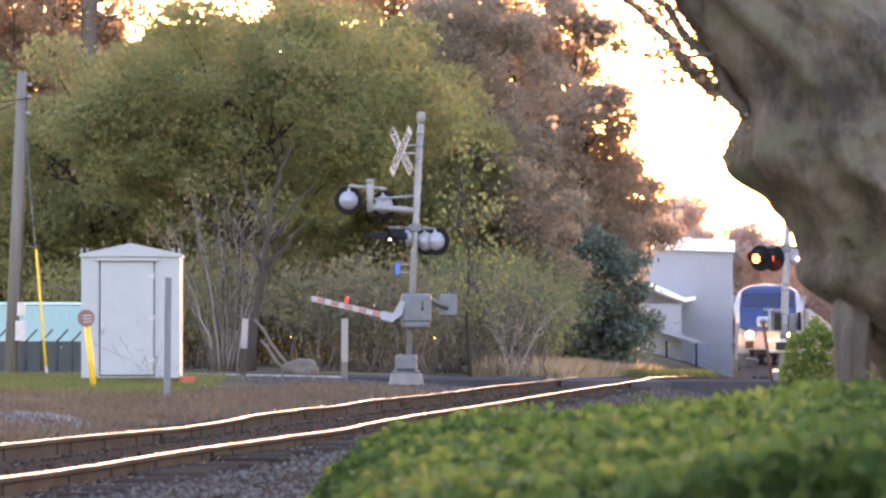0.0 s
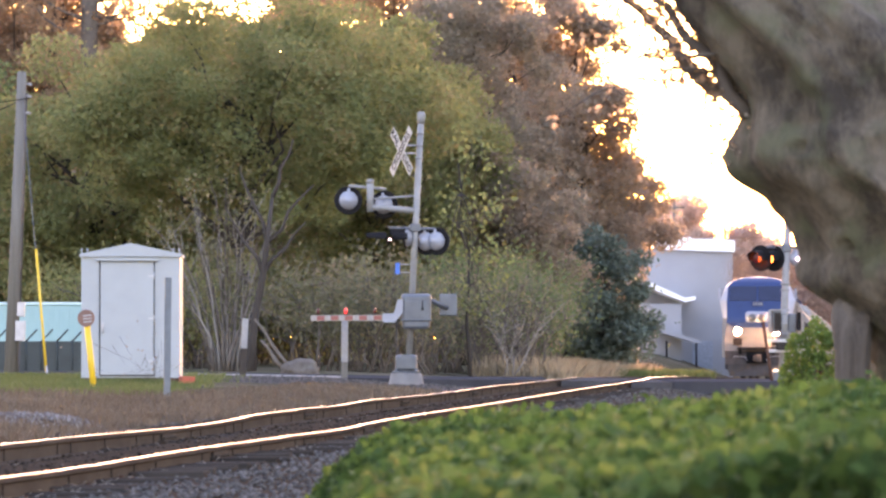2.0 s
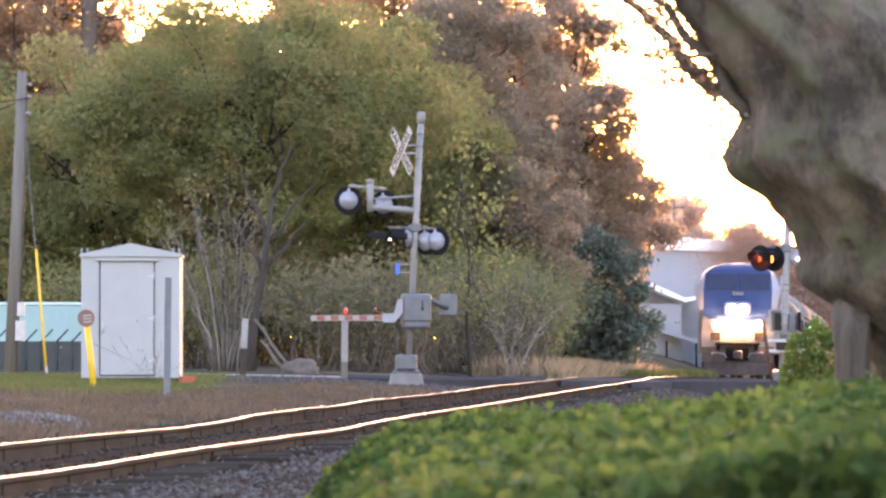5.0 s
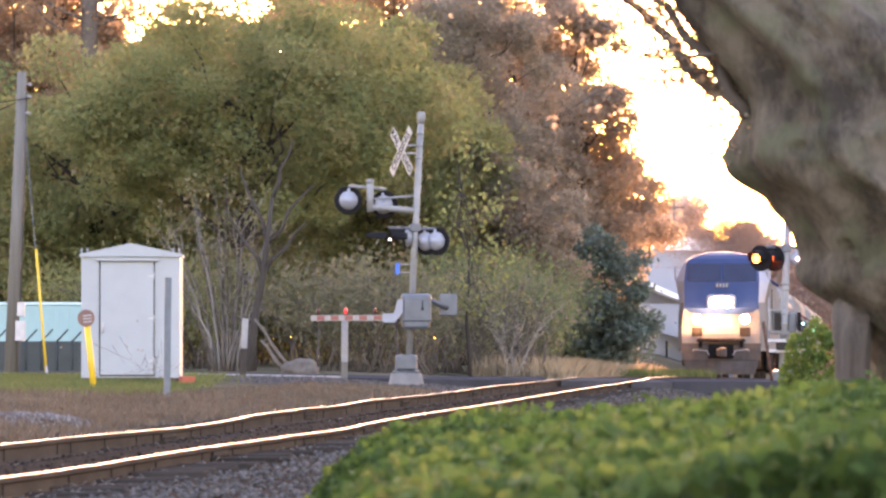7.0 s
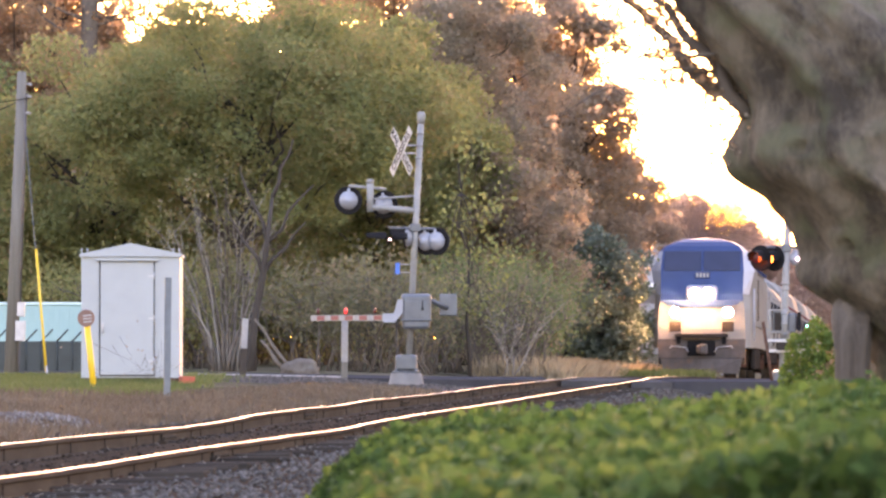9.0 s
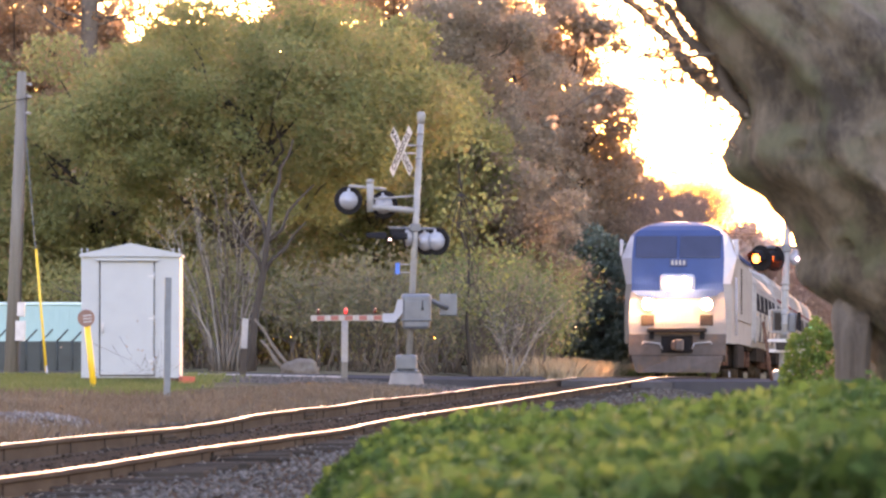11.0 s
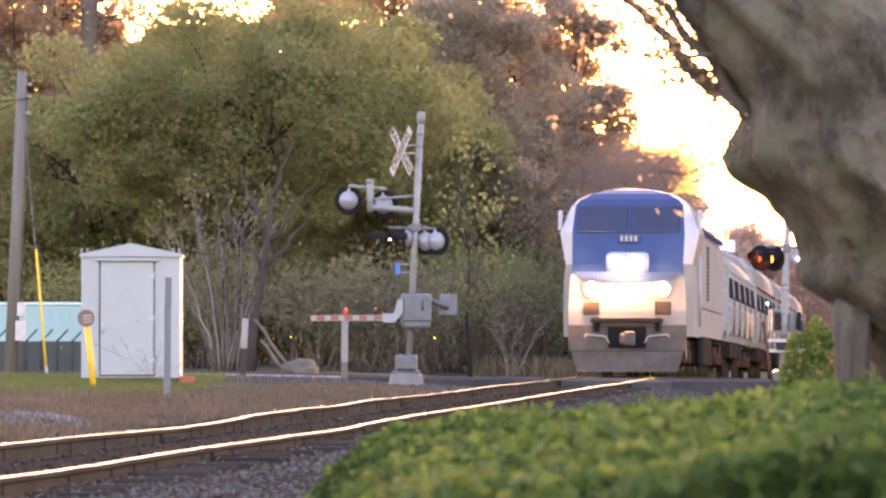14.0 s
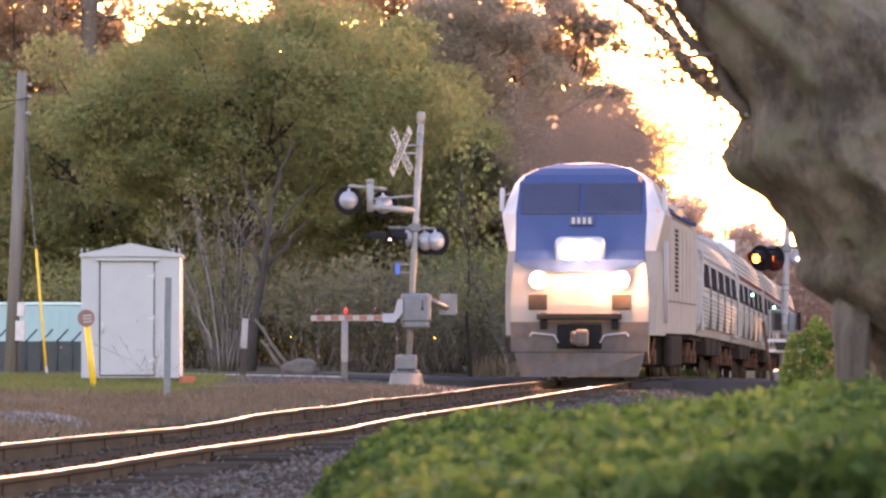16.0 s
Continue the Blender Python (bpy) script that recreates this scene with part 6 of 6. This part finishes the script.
        part("roof_hatch", bm, LOCO_SILVER, loco)
    bogie(loco, 5.0)
    bogie(loco, 16.6)
    return loco


def build_car(tall, label, lit):
    """A fluted stainless steel coach on two trucks."""
    car = thing("passenger_car", pose(0, 0, 0), label, "railway carriage", "train")
    L = 25.6
    h = 4.22 if tall else 3.86
    w = 1.58

    def ring(y, k=1.0):
        pts = [(-1.38, 1.02), (1.38, 1.02), (w - 0.05, 1.3), (w, 1.75), (w, 2.4), (w - 0.05, 2.9), (w - 0.2, h - 0.62), (w - 0.5, h - 0.3), (w - 0.95, h - 0.1), (0.3, h)]
        pts += [(-x, z) for x, z in pts[::-1][:8]]
        return [(x * k, y, 2.4 + (z - 2.4) * (1 if k == 1 else 0.97)) for x, z in pts]
    bm = bmesh.new()
    loft(bm, [ring(0.3, 0.9), ring(0.45), ring(L - 0.45), ring(L - 0.3, 0.9)])
    body = part("body", bm, STAINLESS, car, "stainless steel body shell")
    for s in (-1, 1):
        # fluting below and above the window band
        low = [(z, w - 0.055 + 0.055 * min(1.0, (z - 1.26) / 0.45)) for z in (1.26, 1.36, 1.46, 1.56, 1.66, 1.76, 1.86, 1.96)]
        up_z = [2.9, h - 0.62, h - 0.3, h - 0.1]
        high = [(z, float(np.interp(z, up_z, [w - 0.05, w - 0.2, w - 0.5, w - 0.95]))) for z in np.linspace(3.08, h - 0.14, 8)]
        for z, wx in low + high:
            bm = bmesh.new()
            rod(bm, (s * wx, 0.6, z), (s * wx, L - 0.6, z), 0.034, seg=6)
            part("flute", bm, STAINLESS, body)
        n = 5
        for i in range(n):
            y = 2.9 + i * (L - 5.8) / (n - 1)
            m = Matrix.Translation((s * (w - 0.018), y, 2.50)) @ Matrix.Rotation(radians(-s * 4), 4, 'Y')
            bm = bmesh.new()
            box(bm, (0, 0, 0), (0.045, 3.9, 0.76), m, 0.02)
            fr = part("window_frame", bm, STAINLESS, car)
            for k in (-0.97, 0.97):
                bm = bmesh.new()
                box(bm, (s * 0.012, k, 0), (0.04, 1.72, 0.62), m, 0.03)
                part("pane", bm, CAR_GLASS, fr, "dark tinted pane")
            # joint between two side panels
            bm = bmesh.new()
            box(bm, (s * (w - 0.005), y + 2.45, 1.75), (0.09, 0.06, 1.1))
            part("panel_joint", bm, LOCO_PILOT, body, "dark joint between side panels")
        for y in (0.95, L - 0.95):
            bm = bmesh.new()
            box(bm, (s * (w - 0.02), y, 2.1), (0.06, 0.8, 2.0), bevel=0.02)
            part("door", bm, STAINLESS, car)
        bm = bmesh.new()
        box(bm, (s * (w + 0.005), L / 2, 2.98), (0.03, L - 1.4, 0.07))
        part("stripe", bm, SIDE_STRIPE if tall else STAINLESS, body, "faded red stripe above the windows" if tall else "plain rail above the windows")
        bm = bmesh.new()
        for y, q in ((9.0, 2.4), (12.6, 3.0), (16.2, 2.0)):
            box(bm, (s * 1.15, y, 0.8), (0.5, q, 0.5), bevel=0.04)
        part("equipment_box", bm, LOCO_DARK, car)
    for y in lit:
        bm = bmesh.new()
        box(bm, (w + 0.05, y, 2.62), (0.09, 0.08, 0.09), bevel=0.02)
        part("side_lamp", bm, GREEN_LIT, car, "lit green door lamp")
    bm = bmesh.new()
    box(bm, (0, L / 2, 0.98), (2.5, L - 1.0, 0.16))
    part("underframe", bm, LOCO_DARK, car)
    bm = bmesh.new()
    box(bm, (0, 0.12, 2.3), (1.1, 0.36, 2.3), bevel=0.04)
    part("gangway", bm, BLACK, car)
    for k in (6, 11, 16, 20):
        bm = bmesh.new()
        box(bm, (0, k, h + 0.02), (0.9, 1.3, 0.16), bevel=0.04)
        part("roof_vent", bm, STAINLESS, car)
    bogie(car, 3.9, r=0.46)
    bogie(car, L - 3.9, r=0.46)
    return car


def build_train():
    loco = build_loco()
    low = build_car(False, "low fluted stainless steel passenger carriage behind the locomotive", ())
    tall = build_car(True, "tall stainless steel sleeping carriage with red stripe", (12.5,))
    things = [(loco, 0.0), (low, 21.3), (tall, 47.2)]
    for i in range(2):
        things.append((copy_thing(tall, Matrix()), 73.1 + 25.9 * i))
    return things


def build_smoke():
    """Puffs of thin brown exhaust, each a drift of fine flecks."""
    puffs = []
    for i in range(12):
        nr = np.random.default_rng(200 + i)
        n = 17000
        c = nr.normal(size=(n, 3)) * np.array([0.6, 0.9, 0.5])
        lobe = nr.integers(0, 5, n)
        c += (nr.normal(size=(5, 3)) * np.array([0.5, 0.9, 0.35]))[lobe]
        c = np.clip(c, [-1.3, -3, -1.2], [1.3, 3, 1.2])
        v, f = leaf_arrays(c, 0.028, nr, 0, 0.8)
        puff = mesh_from("smoke_puff", v, f, SMOKE)
        tagged(puff, "thin brown puff of drifting exhaust smoke", "smoke", "exhaust smoke")
        puffs.append((puff, -2.2 + i * 1.45))
    return puffs


def puff_pose(t, born):
    """Inside the engine until it leaves the stack, then adrift and rising."""
    y = train_y(min(t, born)) + 11.5
    z = track_z(y) + 2.6
    d = max(0.0, t - born)
    x = track_x(y - 6.2 * d)
    up = 2.5 * (1 - math.exp(-d * 1.6)) + 0.16 * d
    return pose(x - 0.10 * d, y - 6.2 * d, z + up, 0, 0, 9 * d)


# ---- what moves ----
FLASH = [0.7, 1.3, 1.93, 2.5, 3.2, 3.85, 4.53, 5.2, 5.9, 6.6, 7.2, 7.83, 8.6, 9.15, 9.8, 10.45, 11.1, 11.75, 12.4, 13.0, 13.7, 14.35, 15.05, 15.7]


def train_y(t):
    """How far off the locomotive's nose is at t seconds."""
    return 102.4 + 8.45 * (16 - t) + 0.012 * (16 - t) * t


def train_pose(y):
    fall = math.degrees(math.atan2(track_z(y + 3) - track_z(y + 15), 12.0))
    return pose(track_x(y), y, track_z(y), -fall, 0, -5.245)


def flash_rows(rest, lit_first):
    """Half turns of a lens between its lit and its dark face."""
    a = 0.0 if lit_first else 180.0
    rows = [(0.0, a)]
    for t in FLASH:
        f = round(t * FPS) / FPS
        rows += [(f - 1 / FPS, a), (f, a + 60), (f + 1 / FPS, a + 120), (f + 2 / FPS, a + 180)]
        a += 180
    rows.append((16.0, a))
    return [(t, rest @ Matrix.Rotation(radians(r), 4, 'Z')) for t, r in rows]


def motions(train, arm, hinge, lenses, puffs):
    for ob, back in train:
        walk(ob, [(t * 0.5, train_pose(train_y(t * 0.5) + back)) for t in range(33)])
    for puff, born in puffs:
        walk(puff, [(t * 0.5, puff_pose(t * 0.5, born)) for t in range(33)])
    rows = [(0.0, 13.5), (0.2, 12.0), (0.4, 10.0), (0.6, 7.5), (0.8, 5.5), (1.0, 4.0), (1.2, 2.6), (1.4, 1.5), (1.7, 0.6), (2.0, 0.2), (16.0, 0.2)]
    walk(arm, [(t, Matrix.Translation(hinge + Vector((-0.33, -0.36, 0))) @ Matrix.Rotation(radians(a), 4, 'Y')) for t, a in rows])
    for lamp in HEADLAMPS:
        rest = lamp.matrix_basis.copy()
        walk(lamp, [(t, rest @ Matrix.Rotation(radians(a), 4, 'Z')) for t, a in ((0.0, 180), (3.4, 180), (3.48, 120), (3.56, 60), (3.64, 0), (16.0, 0))])
    for lens, one in DITCH:
        # bright for half of each second, the pair by turns
        rest, a = lens.matrix_basis.copy(), 180.0 if one else 0.0
        rows = [(0.0, rest @ Matrix.Rotation(radians(a), 4, 'Z'))]
        for i in range(30):
            f = round((0.34 + 0.514 * i) * FPS) / FPS
            rows += [(f + k / FPS, rest @ Matrix.Rotation(radians(a + 60 * (k + 1)), 4, 'Z')) for k in range(-1, 3)]
            a += 180
        rows.append((16.0, rest @ Matrix.Rotation(radians(a), 4, 'Z')))
        walk(lens, rows)
    for lens, lit_first in lenses:
        walk(lens, flash_rows(lens.matrix_basis.copy(), lit_first))


build_ground()
build_apron()
build_track()
build_road()
build_shed()
gate_arm, gate_hinge = build_left_signal()
build_right_signal()
build_posts()
build_rock()
build_gravel_pile()
build_teal_shed()
build_far_building()
build_oak()
build_hedge()
build_woods()
build_far_woods()
build_hazy_ridge()
build_verges()
build_stones()
train_things = build_train()
motions(train_things, gate_arm, gate_hinge, [(LENSES[0], True), (LENSES[1], False)], build_smoke())
